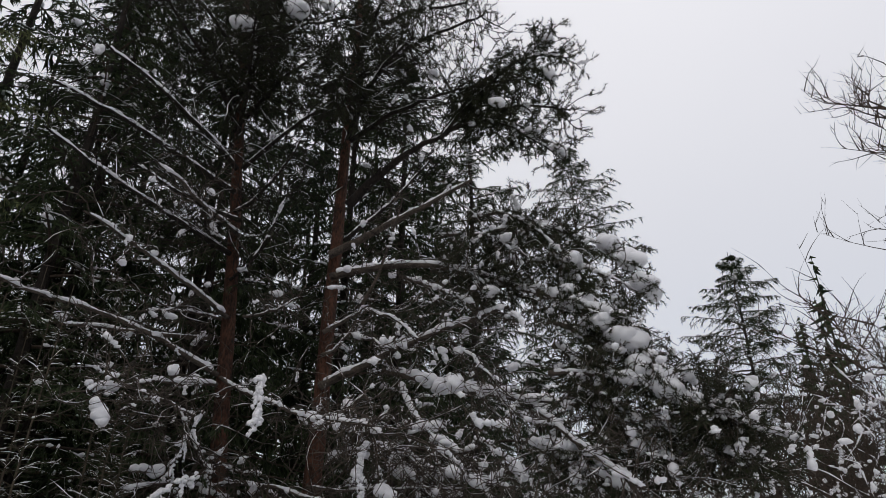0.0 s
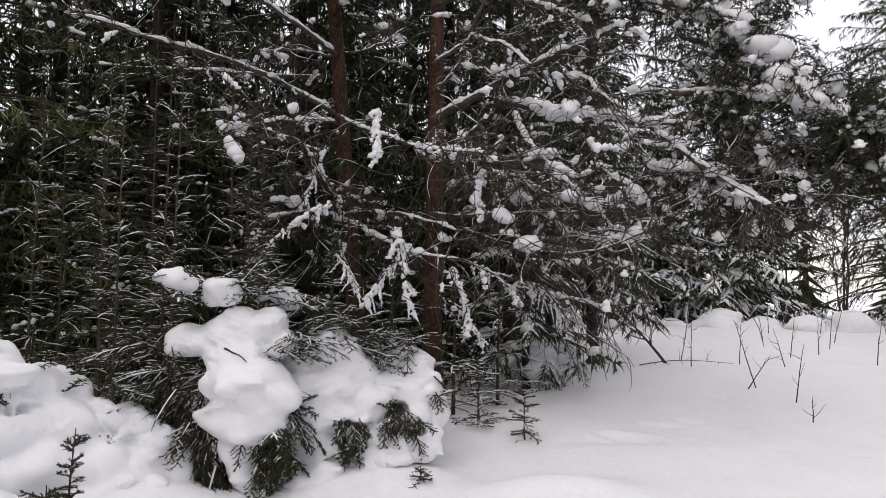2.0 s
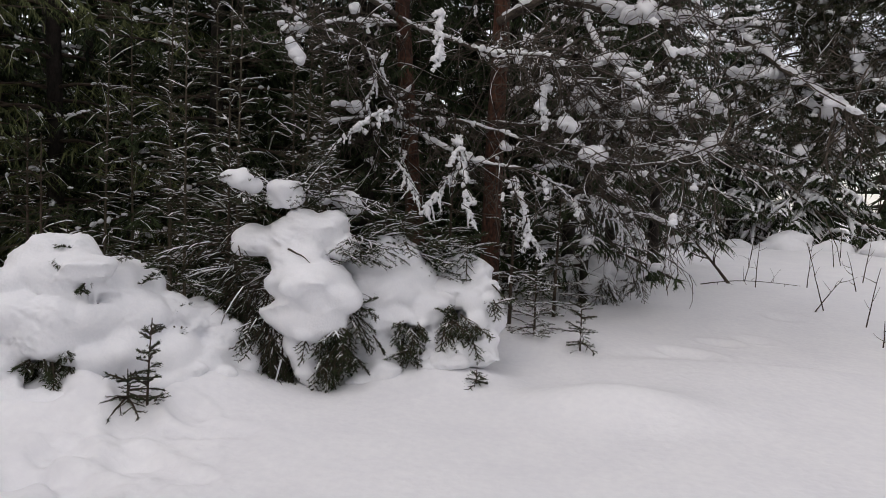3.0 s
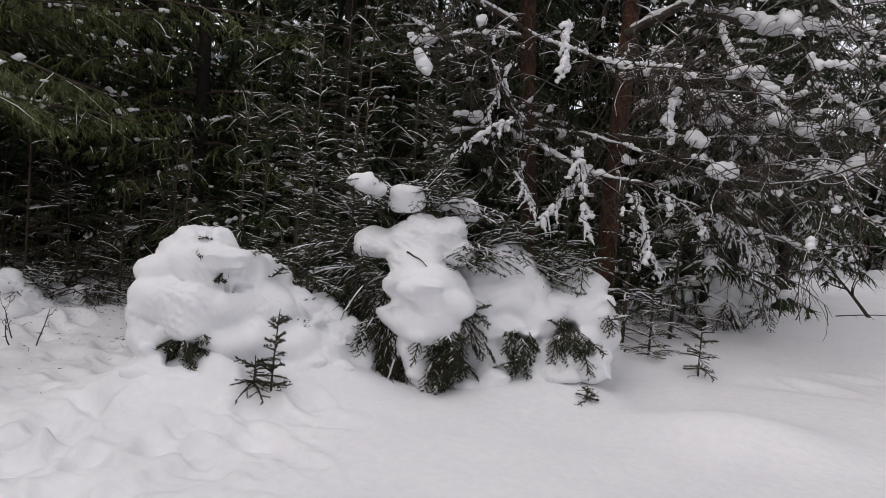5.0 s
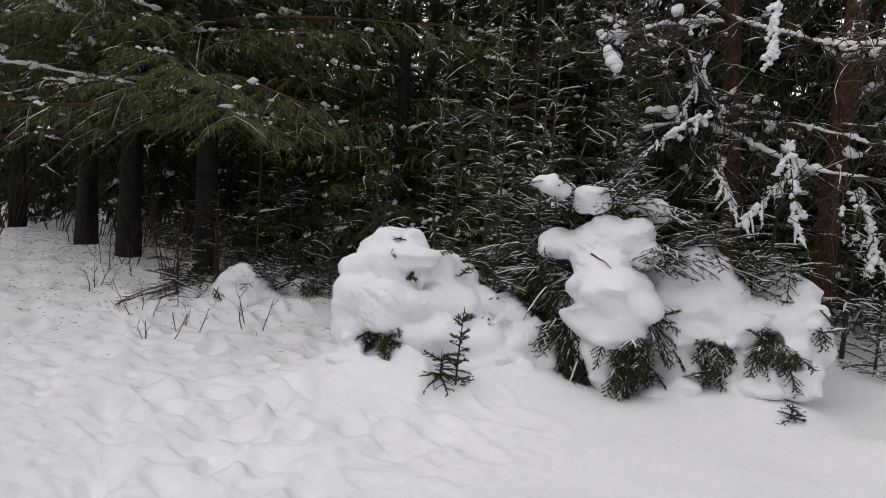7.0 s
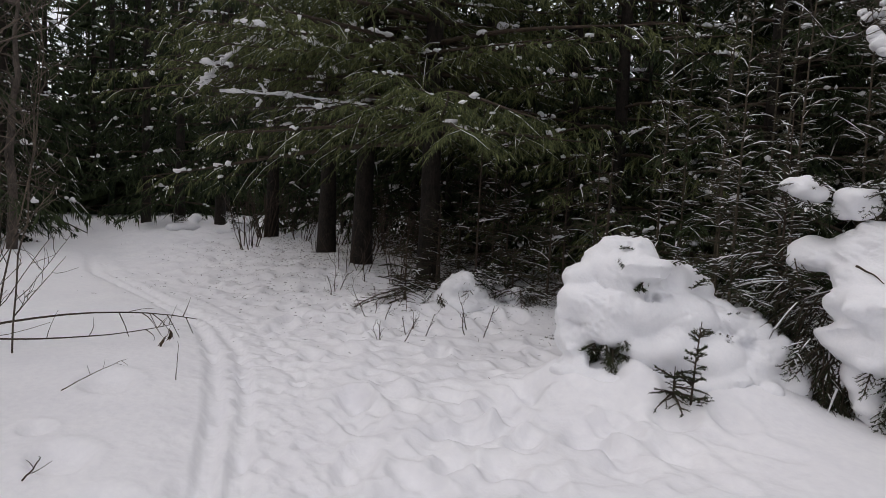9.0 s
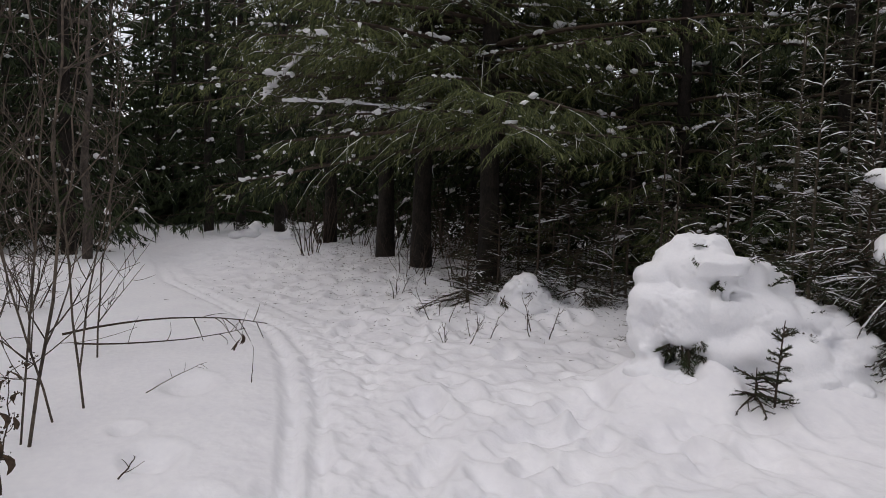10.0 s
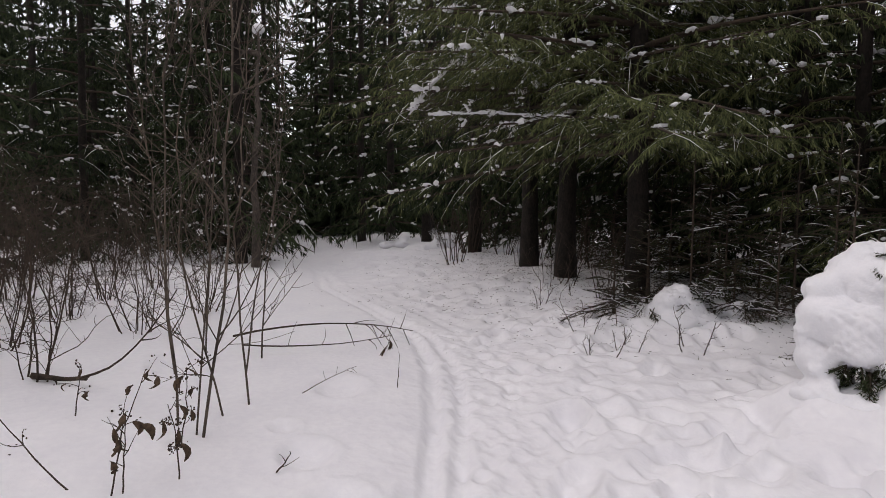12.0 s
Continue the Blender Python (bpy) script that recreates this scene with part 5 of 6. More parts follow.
# ---- thin young spruces ----
def young_spruce(place, H, label, seed, reach=0.55, whorls=12, base=0.15, snow=0.5, green=NEEDLE, lean=(0, 0), group="young spruces", r=0.016, up=0.25, bark=TWIG, stout=1.0, dense=10):
    g = np.random.default_rng(seed)
    root = thing("young_spruce", place, label, "young spruce", group)
    trunk, wood, leaf, white = Soup(), Soup(), Soup(), Soup()
    z = np.linspace(0, H, 7)
    tp = np.stack([lean[0] * (z / H) ** 1.5, lean[1] * (z / H) ** 1.5, z], -1)
    trunk.tubes(tp[None], (r * (1 - 0.85 * z / H) + 0.002)[None], 6)
    for k in range(whorls):
        f = max(0.0, (k + g.uniform(-0.3, 0.3)) / whorls)
        h = H * (base + (0.97 - base) * f)
        n = 5 if f < 0.9 else 4
        a0 = g.uniform(0, 6)
        for j in range(n):
            if g.random() < 0.16:
                continue
            a = a0 + j * 6.283 / n + g.normal(0, 0.2)
            ln = reach * (1 - f) ** 0.75 * g.uniform(0.65, 1.15) + 0.05
            p = (lean[0] * (h / H) ** 1.5, lean[1] * (h / H) ** 1.5, h)
            p = (p[0], p[1], max(0.02, p[2] + g.normal(0, 0.05) * H / whorls * 4))
            sprig(wood, leaf, white, p, (math.cos(a), math.sin(a), up + 0.5 * f + g.normal(0, 0.18)), ln * g.uniform(0.6, 1.2), g, max(5, int(ln * 22)), dense, snow * g.uniform(0.2, 1.2), 0.019, g.uniform(0.05, 0.4), stout=stout)
    part("trunk", trunk, bark, root)
    part("twig_growth", wood, bark, root)
    part("needles", leaf, green, root, smooth=False)
    part("snow_dust", white, SNOW, root, "thin dusting of snow on the shoots")
    return root


for k, (x, y, H) in enumerate(((-2.0, 7.1, 2.3), (-1.35, 7.4, 1.8), (-2.6, 7.4, 2.6), (-0.9, 8.0, 1.6))):
    young_spruce(on(x, y), H, "young spruce with clumps of snow on its shoots", 160 + k, 0.7, 9, 0.08, 0.55, lean=(0.05, -0.05), group="spruces under the pines", r=0.022, up=0.0)
THIN = "thin young spruce with sparse snow-dusted shoots"
for k, (x, y, H) in enumerate(((-4.2, 5.55, 3.9), (-3.92, 5.97, 4.1), (-3.42, 6.45, 3.4), (-3.48, 7.0, 3.9), (-4.6, 5.9, 3.0), (-3.1, 6.3, 2.6), (-2.6, 6.9, 2.2), (-5.0, 6.4, 4.3), (-5.4, 5.9, 3.6), (-4.4, 6.6, 4.5), (-5.7, 6.7, 4.2), (-3.75, 6.9, 4.6), (-4.85, 7.1, 4.8))):
    young_spruce(on(x, y), H, THIN, 100 + k, 0.5, 17, 0.06, 0.5, NEEDLE_YOUNG, lean=(0.08 * math.sin(k), 0.05), bark=SHOOT, stout=1.1, dense=9, up=0.3)
for k, (x, y, H) in enumerate(((-5.06, 4.77, 2.05), (-5.85, 5.4, 2.3), (-7.5, 4.93, 2.6), (-6.6, 5.4, 1.5), (-8.1, 4.7, 1.3), (-5.3, 5.3, 1.4))):
    young_spruce(on(x, y), H, "slender young spruce with a bare leader at the wood edge", 120 + k, 0.6, 9, 0.1, 0.15, lean=(0.03, 0.0))
for k, (x, y, H) in enumerate(((-9.4, 5.9, 1.7), (-10.6, 5.6, 1.3), (-8.2, 5.7, 2.0), (-7.6, 5.5, 1.6), (-11.3, 6.2, 1.5), (-8.9, 6.4, 2.3), (-7.0, 6.0, 1.9), (-12.6, 6.0, 1.4), (-9.9, 6.6, 2.2))):
    young_spruce(on(x, y), H, "dark young spruce in the shade of tall spruces", 180 + k, 0.8, 8, 0.05, 0.2, lean=(0.02, 0.0), group="spruces under the wood edge", up=0.05, stout=1.4)
for k, (x, y, H) in enumerate(((-7.5, 3.88, 0.75), (-8.43, 4.93, 1.1), (-9.47, 5.97, 0.9), (-7.17, 5.3, 0.7), (-7.42, 5.86, 0.9), (-9.82, 5.38, 0.8), (-9.56, 6.59, 1.2))):
    young_spruce(on(x, y), H, "low dark spruce with drooping shoots at the wood edge", 340 + k, 0.6, 7, 0.03, 0.25, group="spruces under the wood edge", up=-0.05, stout=1.5, dense=16)
young_spruce(on(-2.72, 5.5), 1.8, "bowed young spruce spreading snowy shoots over a drift", 144, 0.75, 8, 0.5, 0.95, NEEDLE_YOUNG, stout=1.3, up=0.15)
young_spruce(on(-3.51, 5.19), 2.3, "young spruce with snow-dusted shoots between two drifts", 145, 0.6, 12, 0.2, 0.7, NEEDLE_YOUNG, stout=1.3, up=0.2)
young_spruce(on(-3.24, 3.8), 0.62, "tiny bare-topped spruce sapling poking out of the snow", 147, 0.14, 5, 0.03, 0.05, r=0.008, stout=1.4, lean=(0.04, 0.0), up=0.55, dense=18)
young_spruce(on(-3.37, 3.78), 0.24, "low dark spruce shoots beside a sapling", 148, 0.22, 3, 0.1, 0.05, r=0.008, stout=1.5, up=0.0, dense=22)
young_spruce(on(-1.02, 6.91), 0.76, "small spruce sapling thick with snow", 141, 0.42, 8, 0.04, 2.0, r=0.012, up=0.1, stout=1.5, dense=20)
young_spruce(on(-0.54, 6.56), 0.55, "small spruce sapling dusted with snow", 142, 0.22, 6, 0.04, 1.0, r=0.008, up=0.1, stout=1.4, dense=20)
young_spruce(on(-1.31, 5.23), 0.14, "tip of a spruce sapling just above the snow", 143, 0.09, 2, 0.3, 0.1, r=0.004)


# ---- bare bushes and small trees ----


def bare_tree(place, H, label, seed, name="bare_bush", category="bush", stems=1, spread=0.35, r=0.012, n1=10, n2=4, n3=0, mat=ALDER, l1=0.35, droop=-0.28, snow=0.0, group="", lean=(0, 0), clumps=0, s0=0.25, cap=0.0, curl=0.3, stout=1.0):
    """Stems that rise from one root, with two or three orders of twigs. Each stem is a part."""
    g = np.random.default_rng(seed)
    root = thing(name, place, label, category, group)
    for k in range(stems):
        a = k * 2.4 + g.uniform(0, 1)
        h = H * g.uniform(0.65, 1.05) if stems > 1 else H
        foot = np.array([math.cos(a), math.sin(a), 0]) * (0.12 * spread * stems**0.5 * g.uniform(0.2, 1) if stems > 1 else 0)
        top = foot + np.array([math.cos(a) * spread * h * g.uniform(0.1, 1) * (stems > 1) + lean[0] * h, math.sin(a) * spread * h * g.uniform(0.1, 1) * (stems > 1) + lean[1] * h, h])
        line = curve(foot - np.array([0, 0, 0.05]), top, 0, g.normal(0, 0.05 * h), 12, 0.012 * h, g)
        rr = r * g.uniform(0.75, 1.2) * h / H
        wood, white = Soup(), Soup()
        wood.tubes(line[None], (rr * np.linspace(1, 0.22, 12) + 0.0015)[None], 6)
        t1 = twig_lines(line, n1, l1 * h, g, droop, curl, s0, 7)
        wood.tubes(t1, np.linspace(0.42 * rr + 0.001, 0.0018, 7)[None] * g.uniform(0.7, 1.2, (n1, 1)) * stout, 3)
        sub = np.concatenate([twig_lines(x, n2, l1 * h * 0.42, g, droop, curl, 0.2, 5) for x in t1]) if n2 else t1
        if n2:
            wood.tubes(sub, np.tile(np.linspace(0.2 * rr + 0.001, 0.0014, 5), (len(sub), 1)) * stout, 3)
        if n3:
            fine = np.concatenate([twig_lines(x, n3, l1 * h * 0.2, g, droop, curl, 0.2, 4) for x in sub])
            wood.tubes(fine, np.tile(np.linspace(0.1 * rr + 0.001, 0.0012, 4), (len(fine), 1)), 3)
        if snow:
            kk = g.random(len(t1)) < snow
            if kk.any():
                white.tubes(t1[kk], np.clip(g.normal(0.008, 0.007, (kk.sum(), 7)), 0.001, 0.025) * np.array([1, 1, 1, 1, 1, 1, 0.1]), 5, 0.8, 0.9)
        if clumps:
            pts = sub[g.integers(0, len(sub), clumps), g.integers(1, 4, clumps)]
            white.lumps(pts, g.uniform(0.015, 0.055, (clumps, 1)) * g.uniform(0.6, 1.4, (clumps, 3)) * np.array([1.2, 0.9, 0.8]), 2, 0.35, g)
        if cap:
            white.lumps([top + np.array([0, 0, cap * 0.5])], [(cap * 1.1, cap * 1.1, cap)], 3, 0.15, g)
        st = part("stem", wood, mat, root)
        part("snow_load", white, SNOW, st)
    return root


ALD = "slender bare alder stem with fine upright twigs"
for k, (x, y, H, lx, ly, r) in enumerate(((-5.04, -0.67, 4.4, 0.0, 0.0, 0.012), (-4.78, -0.5, 4.9, -0.02, 0.01, 0.015), (-4.82, -0.54, 4.2, -0.1, -0.03, 0.011), (-5.23, -0.39, 3.4, -0.02, -0.06, 0.013),
                                        (-5.44, -0.23, 3.6, -0.03, 0.05, 0.014), (-6.8, -0.17, 3.2, -0.05, 0.08, 0.014), (-6.3, -0.3, 2.6, 0.0, 0.14, 0.011), (-7.2, -0.7, 3.4, 0.0, 0.05, 0.013), (-6.6, -0.9, 3.0, 0.0, -0.1, 0.012))):
    bare_tree(on(x, y), H, ALD, 200 + k, "alder_stem", "alder", 1, r=r * 0.66, n1=20, n2=3, l1=0.2, droop=-0.34, group="alder stems beside the path", lean=(lx, ly), s0=0.1, stout=1.2)
for k, (x, y, H, n) in enumerate(((-6.3, -1.9, 1.5, 6), (-8.2, -1.5, 1.6, 8), (-9.4, -2.5, 1.7, 10), (-8.8, -3.2, 1.8, 10), (-10.8, -2.4, 1.7, 10), (-11.2, -3.6, 1.9, 10), (-7.6, -2.6, 1.6, 7), (-12.6, -2.0, 1.5, 9), (-9.8, -1.0, 1.2, 8), (-12.8, -4.2, 2.0, 9), (-14.6, -3.0, 1.8, 9))):
    bare_tree(on(x, y), H, "leafless brown bush standing in the snow", 220 + k, "bare_bush", "bush", n, 0.5, 0.008, 9, 3, mat=TWIG, l1=0.42, droop=-0.08, group="leafless bushes beside the path", s0=0.1, curl=0.45)
bare_tree(on(-15.2, 4.4), 1.3, "cluster of thin dark sprouts beside the wood", 240, "bare_bush", "bush", 16, 0.4, 0.014, 4, 2, mat=TWIG, l1=0.3, group="leafless bushes beside the path")
bare_tree(on(-13.6, 3.6), 1.2, "cluster of thin dark sprouts beside the wood", 241, "bare_bush", "bush", 10, 0.5, 0.011, 4, 2, mat=TWIG, l1=0.3, group="leafless bushes beside the path")
bare_tree(on(-8.5, 4.3), 0.9, "leafless sprouts at the foot of a spruce", 242, "bare_bush", "bush", 7, 0.6, 0.007, 5, 2, mat=TWIG, l1=0.35, group="leafless bushes beside the path")
bare_tree(on(-9.6, 4.0), 0.8, "leafless sprouts at the foot of a spruce", 243, "bare_bush", "bush", 6, 0.8, 0.006, 4, 2, mat=TWIG, l1=0.35, group="leafless bushes beside the path")
for k, (x, y) in enumerate(((-13.2, 5.3), (-11.9, 5.5), (-14.4, 5.0), (-16.2, 5.2), (-10.9, 5.4))):
    bare_tree(on(x, y), 1.1, "thicket of thin sprouts in snow under tall spruces", 244 + k, "bare_bush", "bush", 9, 0.55, 0.008, 5, 2, mat=TWIG, l1=0.35, group="sprouts under the wood edge")
for k, (x, y, H) in enumerate(((-7.08, 3.31, 0.55), (-6.27, 3.03, 0.3), (-6.57, 3.51, 0.35), (-6.23, 4.07, 0.4), (-9.54, 4.24, 0.6), (-8.55, 3.39, 0.35), (-12.33, 4.55, 0.7), (-8.68, 4.49, 0.7))):
    bare_tree(on(x, y), H, "few thin leafless sprouts in trodden snow", 380 + k, "bare_bush", "bush", 3, 0.7, 0.006, 4, 2, mat=TWIG, l1=0.4, group="sprouts under the wood edge")


def needle_litter():
    """Fallen needles and bits of twig on the snow under the spruces of the wood edge, strewn thickly to stand in for
    canopy shade as well.
    """
    g = np.random.default_rng(610)
    s = Soup()
    # more bits than the litter alone needs: they darken snow the canopy should shade
    n = 5200
    tree = np.array([(-11.7, 4.5), (-10.15, 4.5), (-8.75, 4.95), (-14.0, 5.0), (-7.6, 5.6)])[g.integers(0, 5, n)]
    q = tree + g.normal(0, 1.25, (n, 2))
    p = np.stack([q[:, 0], q[:, 1], height(q[:, 0], q[:, 1]) + 0.006], -1)
    s.cones(p, np.stack([g.normal(0, 1, n), g.normal(0, 1, n), g.normal(0.05, 0.12, n)], -1), g.uniform(0.02, 0.07, n), g.uniform(0.002, 0.005, n))
    return tagged(new("needle_litter", s.mesh("needle_litter", TWIG)), "fallen needles and twig bits scattered on snow", "litter", kind="stuff")


needle_litter()
# grey snag with snow on its broken top
bare_tree(on(-16.8, -0.46), 5.6, "grey dead trunk with snow on its broken top", 250, "dead_tree", "dead tree", 1, r=0.125, n1=9, n2=2, mat=GREY_TRUNK, l1=0.12, droop=0.1, cap=0.13, lean=(0.0, 0.02), s0=0.35)
# birch and brown thicket past the clearing
bare_tree(on(10.2, 10.7), 10.8, "leafless birch with fine drooping twigs", 260, "birch_tree", "birch tree", 1, r=0.085, n1=40, n2=7, n3=3, mat=TWIG, l1=0.17, droop=-0.4, lean=(-0.06, 0.0), s0=0.25)
bare_tree(on(10.9, 12.4), 9.0, "slim leafless birch with fine twigs", 261, "birch_tree", "birch tree", 1, r=0.06, n1=34, n2=6, n3=2, mat=TWIG, l1=0.2, droop=-0.3, lean=(-0.05, 0.0), s0=0.3)
for k, (x, y, H) in enumerate(((10.5, 14.5, 5.6), (12.4, 17.7, 8.0), (9.0, 15.5, 4.6), (11.5, 12.0, 5.6), (9.4, 19.0, 6.5), (8.2, 20.5, 6.5), (7.4, 22.5, 6.0), (11.0, 19.5, 7.5))):
    bare_tree(on(x, y), H, "brown leafless thicket with snow caught in its twigs", 270 + k, "bare_bush", "thicket", 6, 0.28, 0.035, 20, 5, 0, mat=TWIG, l1=0.3, droop=-0.2, snow=0.1, clumps=2, stout=1.8, group="brown thicket past the clearing")
for k, (x, y, H) in enumerate(((6.9, 11.4, 5.0), (8.2, 12.6, 4.6))):
    bare_tree(on(x, y), H, "brown leafless thicket with snow caught in its twigs", 280 + k, "bare_bush", "thicket", 5, 0.3, 0.02, 14, 5, 1, mat=TWIG, l1=0.3, droop=-0.1, snow=0.5, clumps=30, group="brown thicket past the clearing")

# snow-smothered bushes at the clearing's far side and under the wood
for k, (x, y, z, r) in enumerate(((4.6, 19.6, 0.6, 0.55), (5.6, 19.4, 0.5, 0.45), (3.4, 19.8, 0.45, 0.45), (6.6, 19.0, 0.6, 0.45), (2.4, 19.0, 0.45, 0.4), (7.8, 19.0, 0.6, 0.5))):
    buried_bush([(x, y, z, r), (x + 0.5 * r, y, z - 0.2, 0.8 * r), (x - 0.7 * r, y + 0.1, z - 0.25, 0.7 * r), (x + 1.2 * r, y + 0.2, z - 0.4, 0.6 * r)],
                [((x, y - r, z - 0.2), (0, -0.3, -0.8), 0.5, 8), ((x + r, y - 0.6 * r, z - 0.3), (0.5, -0.3, -0.6), 0.5, 6)], "bush smothered in snow across the clearing", 300 + k, 0.06)
for k, (x, y, z, r) in enumerate(((-15.6, 5.6, 0.75, 0.4), (-14.3, 6.3, 0.8, 0.45), (-12.0, 6.6, 0.75, 0.4), (-10.6, 6.4, 0.7, 0.4), (-17.5, 4.4, 0.7, 0.4), (-18.5, -1.6, 0.5, 0.35), (-17.2, -2.6, 0.45, 0.3), (-20.0, 3.6, 0.5, 0.4), (-21.0, -4.5, 0.6, 0.5), (-23.0, 0.2, 0.4, 0.4))):
    z = float(height(x, y)) + 0.12
    buried_bush([(x, y, z, 0.6 * r, 0.8), (x + 0.9 * r, y, z - 0.06, 0.5 * r, 0.8), (x - 0.8 * r, y + 0.1, z - 0.05, 0.45 * r, 0.9), (x + 0.1, y - 0.9 * r, z - 0.1, 0.5 * r, 0.7), (x + 0.4 * r, y + 0.5 * r, z + 0.16, 0.36 * r), (x - 0.3 * r, y - 0.3 * r, z + 0.1, 0.3 * r)],
                [((x + 0.2, y - 0.1, z + 0.1), (0.4, -0.3, 0.5), 0.4, 9), ((x - 0.25, y - 0.1, z), (-0.5, -0.3, 0.3), 0.4, 8)], "small bush smothered in snow under the trees", 320 + k, 0.05)


# ---- twigs, stalks and weeds on the snow ----
def stick(name, a, b, r, label, seed, arch=0.0, side=0.0, twigs=3, length=0.25, category="twig", group="", mat=TWIG, droop=-0.1):
    g = np.random.default_rng(seed)
    a, b = np.array(a, float), np.array(b, float)
    root = thing(name, tuple(a), label, category, group)
    wood = Soup()
    line = curve(a * 0, b - a, arch, side, 9, 0.006, g)
    wood.tubes(line[None], (r * np.linspace(1, 0.35, 9))[None], 5)
    part("stem", wood, mat, root)
    if twigs:
        t = twig_lines(line, twigs, length, g, droop, 0.25, 0.15, 6)
        for one in t:
            tw = Soup()
            tw.tubes(one[None], np.linspace(r * 0.5, 0.0012, 6)[None], 4)
            part("side_twig", tw, mat, root)

    return root


stick("fallen_branch", (-7.25, -0.45, 0.16), (-7.3, 1.4, 0.12), 0.012, "long thin fallen branch lying over the snow", 400, 0.1, 0.05, 9, 0.6, "branch")
stick("fallen_branch", (-7.0, -0.35, 0.12), (-7.0, 1.1, 0.16), 0.009, "long thin fallen branch lying over the snow", 401, -0.04, -0.05, 6, 0.4, "branch")
stick("fallen_log", (-6.25, -1.9, 0.1), (-6.0, -1.45, 0.1), 0.03, "short dark log half sunk in snow", 402, 0.0, 0.0, 2, 0.2, "log")
stick("fallen_branch", (-6.1, -1.6, 0.1), (-5.6, -0.75, 0.85), 0.012, "crooked dark branch leaning over the snow", 403, -0.18, 0.0, 5, 0.5, "branch")
stick("dry_twig", (-4.1, -0.05, 0.0), (-4.0, 0.02, 0.16), 0.005, "bent dry twig sticking out of snow", 404, 0.01, 0.02, 2, 0.12)
stick("dry_twig", (-5.55, 0.15, 0.02), (-5.5, 0.55, 0.22), 0.004, "thin dry twig sticking out of snow", 405, 0.0, 0.03, 4, 0.14)
stick("dry_twig", (-5.6, 0.9, 0.0), (-5.6, 0.92, 0.25), 0.004, "thin dry twig sticking out of snow", 406, 0, 0, 1, 0.1)
stick("dry_twig", (-8.9, 4.0, 0.1), (-8.4, 3.7, 0.75), 0.008, "leaning dry twig at the wood edge", 407, 0, 0, 2, 0.3)
stick("dry_twig", (-2.72, 4.74, 1.13), (-2.55, 4.72, 1.03), 0.009, "short broken twig lying in snow", 408, 0.02, 0, 0)
for k, (x, y, h, dx) in enumerate(((2.0, 11.2, 0.75, 0.03), (2.73, 8.85, 0.75, 0.12), (2.5, 9.6, 0.9, -0.25), (2.35, 9.5, 0.5, 0.3), (0.6, 10.5, 0.35, 0.1), (0.9, 11.5, 0.4, -0.05), (3.1, 12.5, 0.8, 0.05), (4.3, 13.5, 0.9, 0.1), (3.7, 12.0, 0.7, -0.2),
                                  (5.0, 14.0, 0.8, 0.0), (5.6, 15.0, 0.9, 0.1), (4.6, 16.0, 0.9, -0.1), (6.1, 16.0, 0.9, 0.2), (3.0, 16.5, 0.8, 0.1), (5.2, 17.5, 0.9, 0.0), (6.6, 18.0, 0.9, 0.1), (2.6, 8.0, 0.3, 0.0), (5.4, 12.6, 0.8, 0.1), (6.0, 13.4, 0.8, -0.1), (2.2, 13.0, 0.6, 0.1))):
    p = on(x, y, 0.03)
    stick("dry_stalk", p, (p[0] + dx, p[1], p[2] + h), 0.006 + 0.0003 * y, "dry weed stalk rising from the snow", 420 + k, 0.0, 0.02, 3, 0.22, "dry stalk", "dry stalks in the clearing")
stick("dead_branch", (1.7, 11.5, 0.32), (0.85, 11.9, 1.35), 0.03, "hooked dead branch reaching to the snow", 445, -0.1, -0.35, 6, 0.5, "branch")
stick("dead_branch", (1.2, 11.25, 0.37), (2.7, 11.4, 0.42), 0.009, "dead branch lying on the snow", 446, 0.05, 0.12, 8, 0.4, "branch")
stick("dead_branch", (0.0, 9.5, 1.62), (-1.4, 9.6, 1.75), 0.03, "dead bough under the pine", 447, 0.05, 0.0, 4, 0.5, "branch")


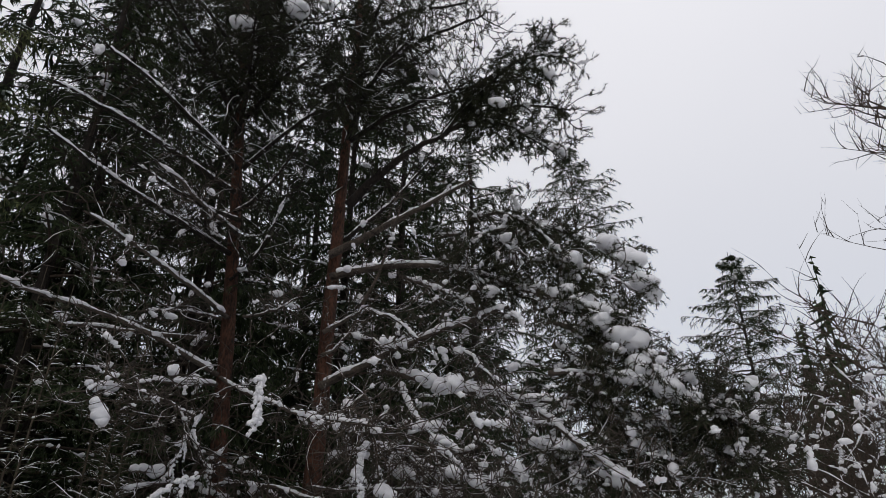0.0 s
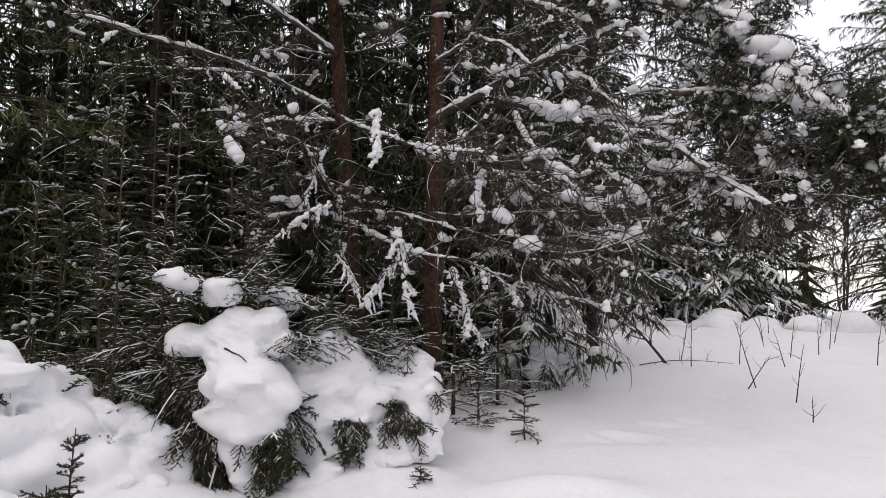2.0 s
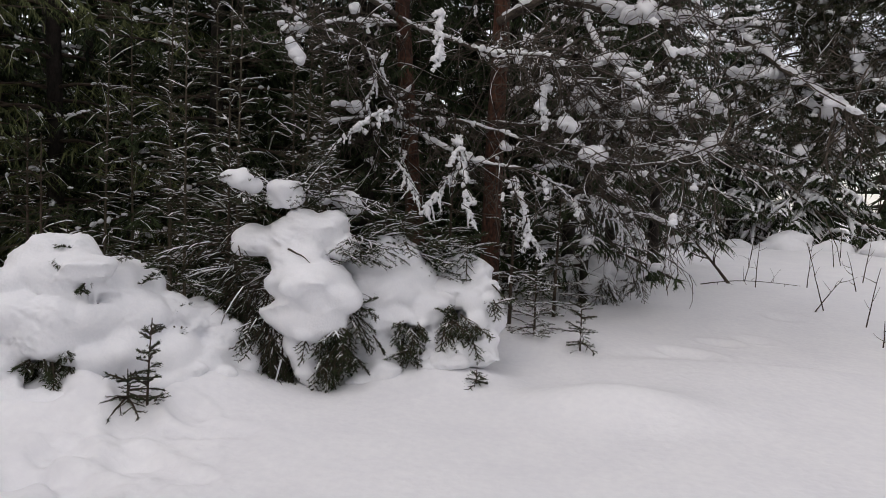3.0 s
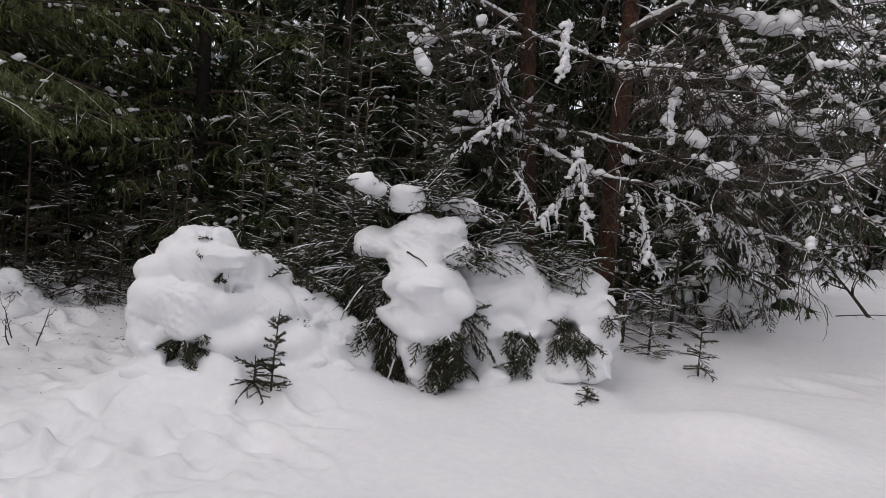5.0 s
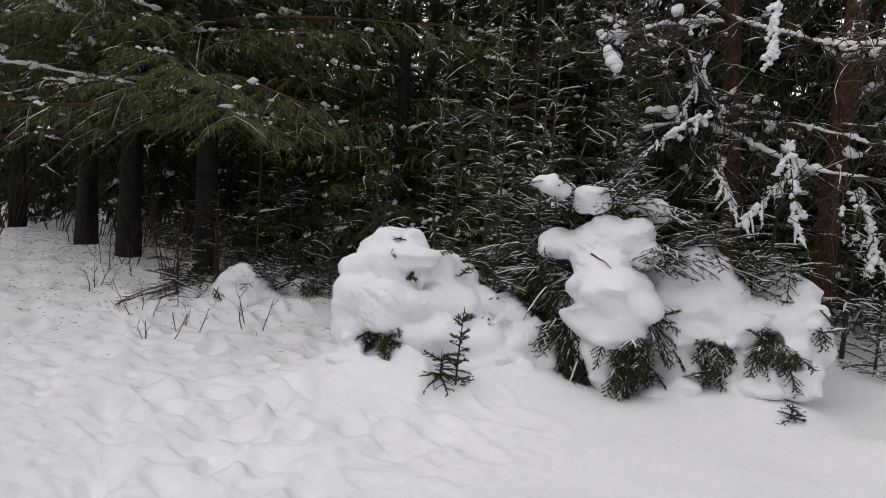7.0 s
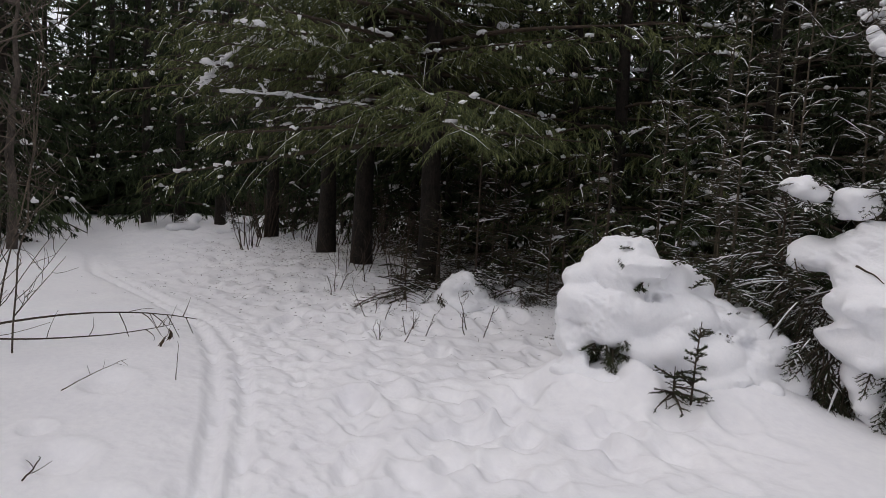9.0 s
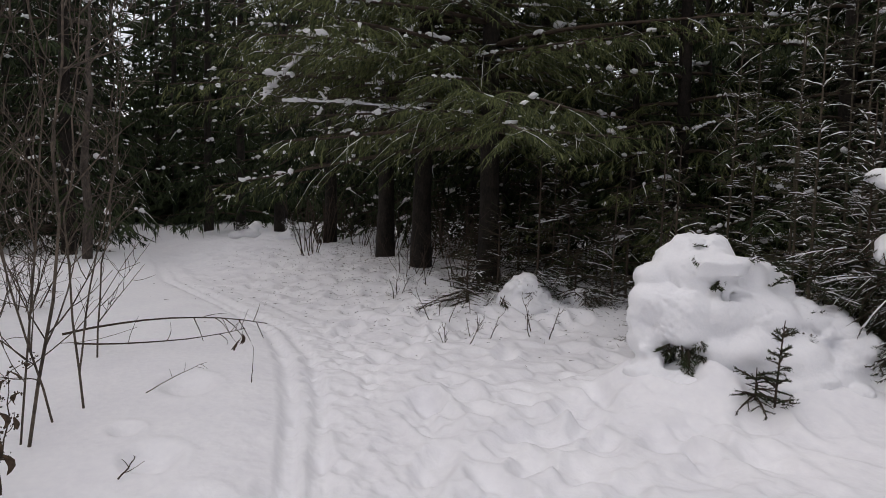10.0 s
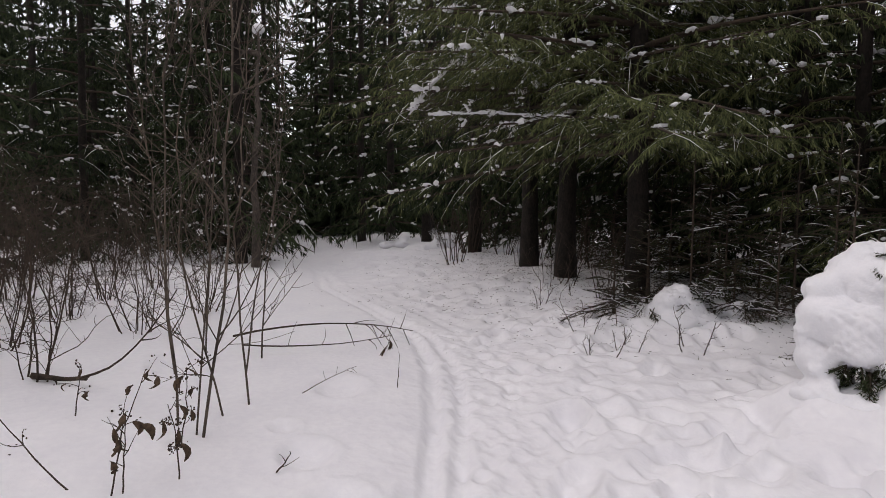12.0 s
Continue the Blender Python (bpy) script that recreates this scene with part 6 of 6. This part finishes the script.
def weed(place, h, lean, label, seed, leaves=5, seeds=40):
    """A dead stalk with curled leaves and crumbs of old flowers."""
    g = np.random.default_rng(seed)
    root = thing("dead_weed", place, label, "dead weed", "dead weeds beside the path")
    line = curve((0, 0, 0), (lean[0], lean[1], h), 0, 0.02, 9, 0.01, g)
    wood = Soup()
    wood.tubes(line[None], np.linspace(0.005, 0.002, 9)[None], 5)
    t = twig_lines(line, 6, 0.3 * h, g, -0.1, 0.25, 0.3, 6)
    wood.tubes(t, np.tile(np.linspace(0.003, 0.0012, 6), (6, 1)), 3)
    part("stem", wood, TWIG, root)
    for k in range(leaves):
        leaf = Soup()
        q = np.array(t[k % 6, g.integers(2, 6)])
        d = np.array([g.normal(0, 0.4), g.normal(0, 0.4), -1.0])
        d /= np.linalg.norm(d)
        ln, w = g.uniform(0.05, 0.11), g.uniform(0.012, 0.024)
        u = np.linspace(0, 1, 6)
        wide = w * np.sin(np.pi * np.clip(u * 0.9 + 0.08, 0, 1))
        sd = rand_perp(d[None], g)[0]
        up = np.cross(sd, d)
        mid = q + d * ln * u[:, None] + up * (0.03 * np.sin(3 * u))[:, None]
        leaf.tubes(mid[None], (wide + 0.001)[None], 5, 0.3)
        part("dry_leaf", leaf, DRY_LEAF, root, "curled dead brown leaf")
    if seeds:
        s = Soup()
        c = t[g.integers(0, 6, seeds), g.integers(2, 6, seeds)] + g.normal(0, 0.012, (seeds, 3))
        s.lumps(c, g.uniform(0.003, 0.007, (seeds, 3)), 1, 0.3, g)
        part("seed_fluff", s, TWIG, root)
    return root


weed(on(-4.0, -0.85, 0.02), 0.62, (-0.05, 0.15), "dead weed with curled brown leaves", 460, 6, 30)
weed(on(-4.02, -0.8, 0.02), 0.45, (0.0, 0.02), "dead weed with curled brown leaves", 461, 4, 0)
weed(on(-4.15, -0.55, 0.02), 0.42, (0.02, -0.02), "dead weed with crumbling seed heads", 462, 3, 90)
weed(on(-4.6, -0.6, 0.02), 0.5, (0.0, 0.03), "dead weed with crumbling seed heads", 463, 7, 60)
weed(on(-4.1, -1.05, 0.02), 0.5, (-0.1, -0.5), "leaning dead weed stalk", 464, 2, 30)
weed(on(-5.3, -1.35, 0.02), 0.35, (0.0, 0.05), "dead weed with curled brown leaves", 465, 3, 20)
weed(on(-6.78, 0.93, 0.02), 0.16, (0.05, 0.12), "single dry brown leaf on a short stalk", 466, 4, 0)
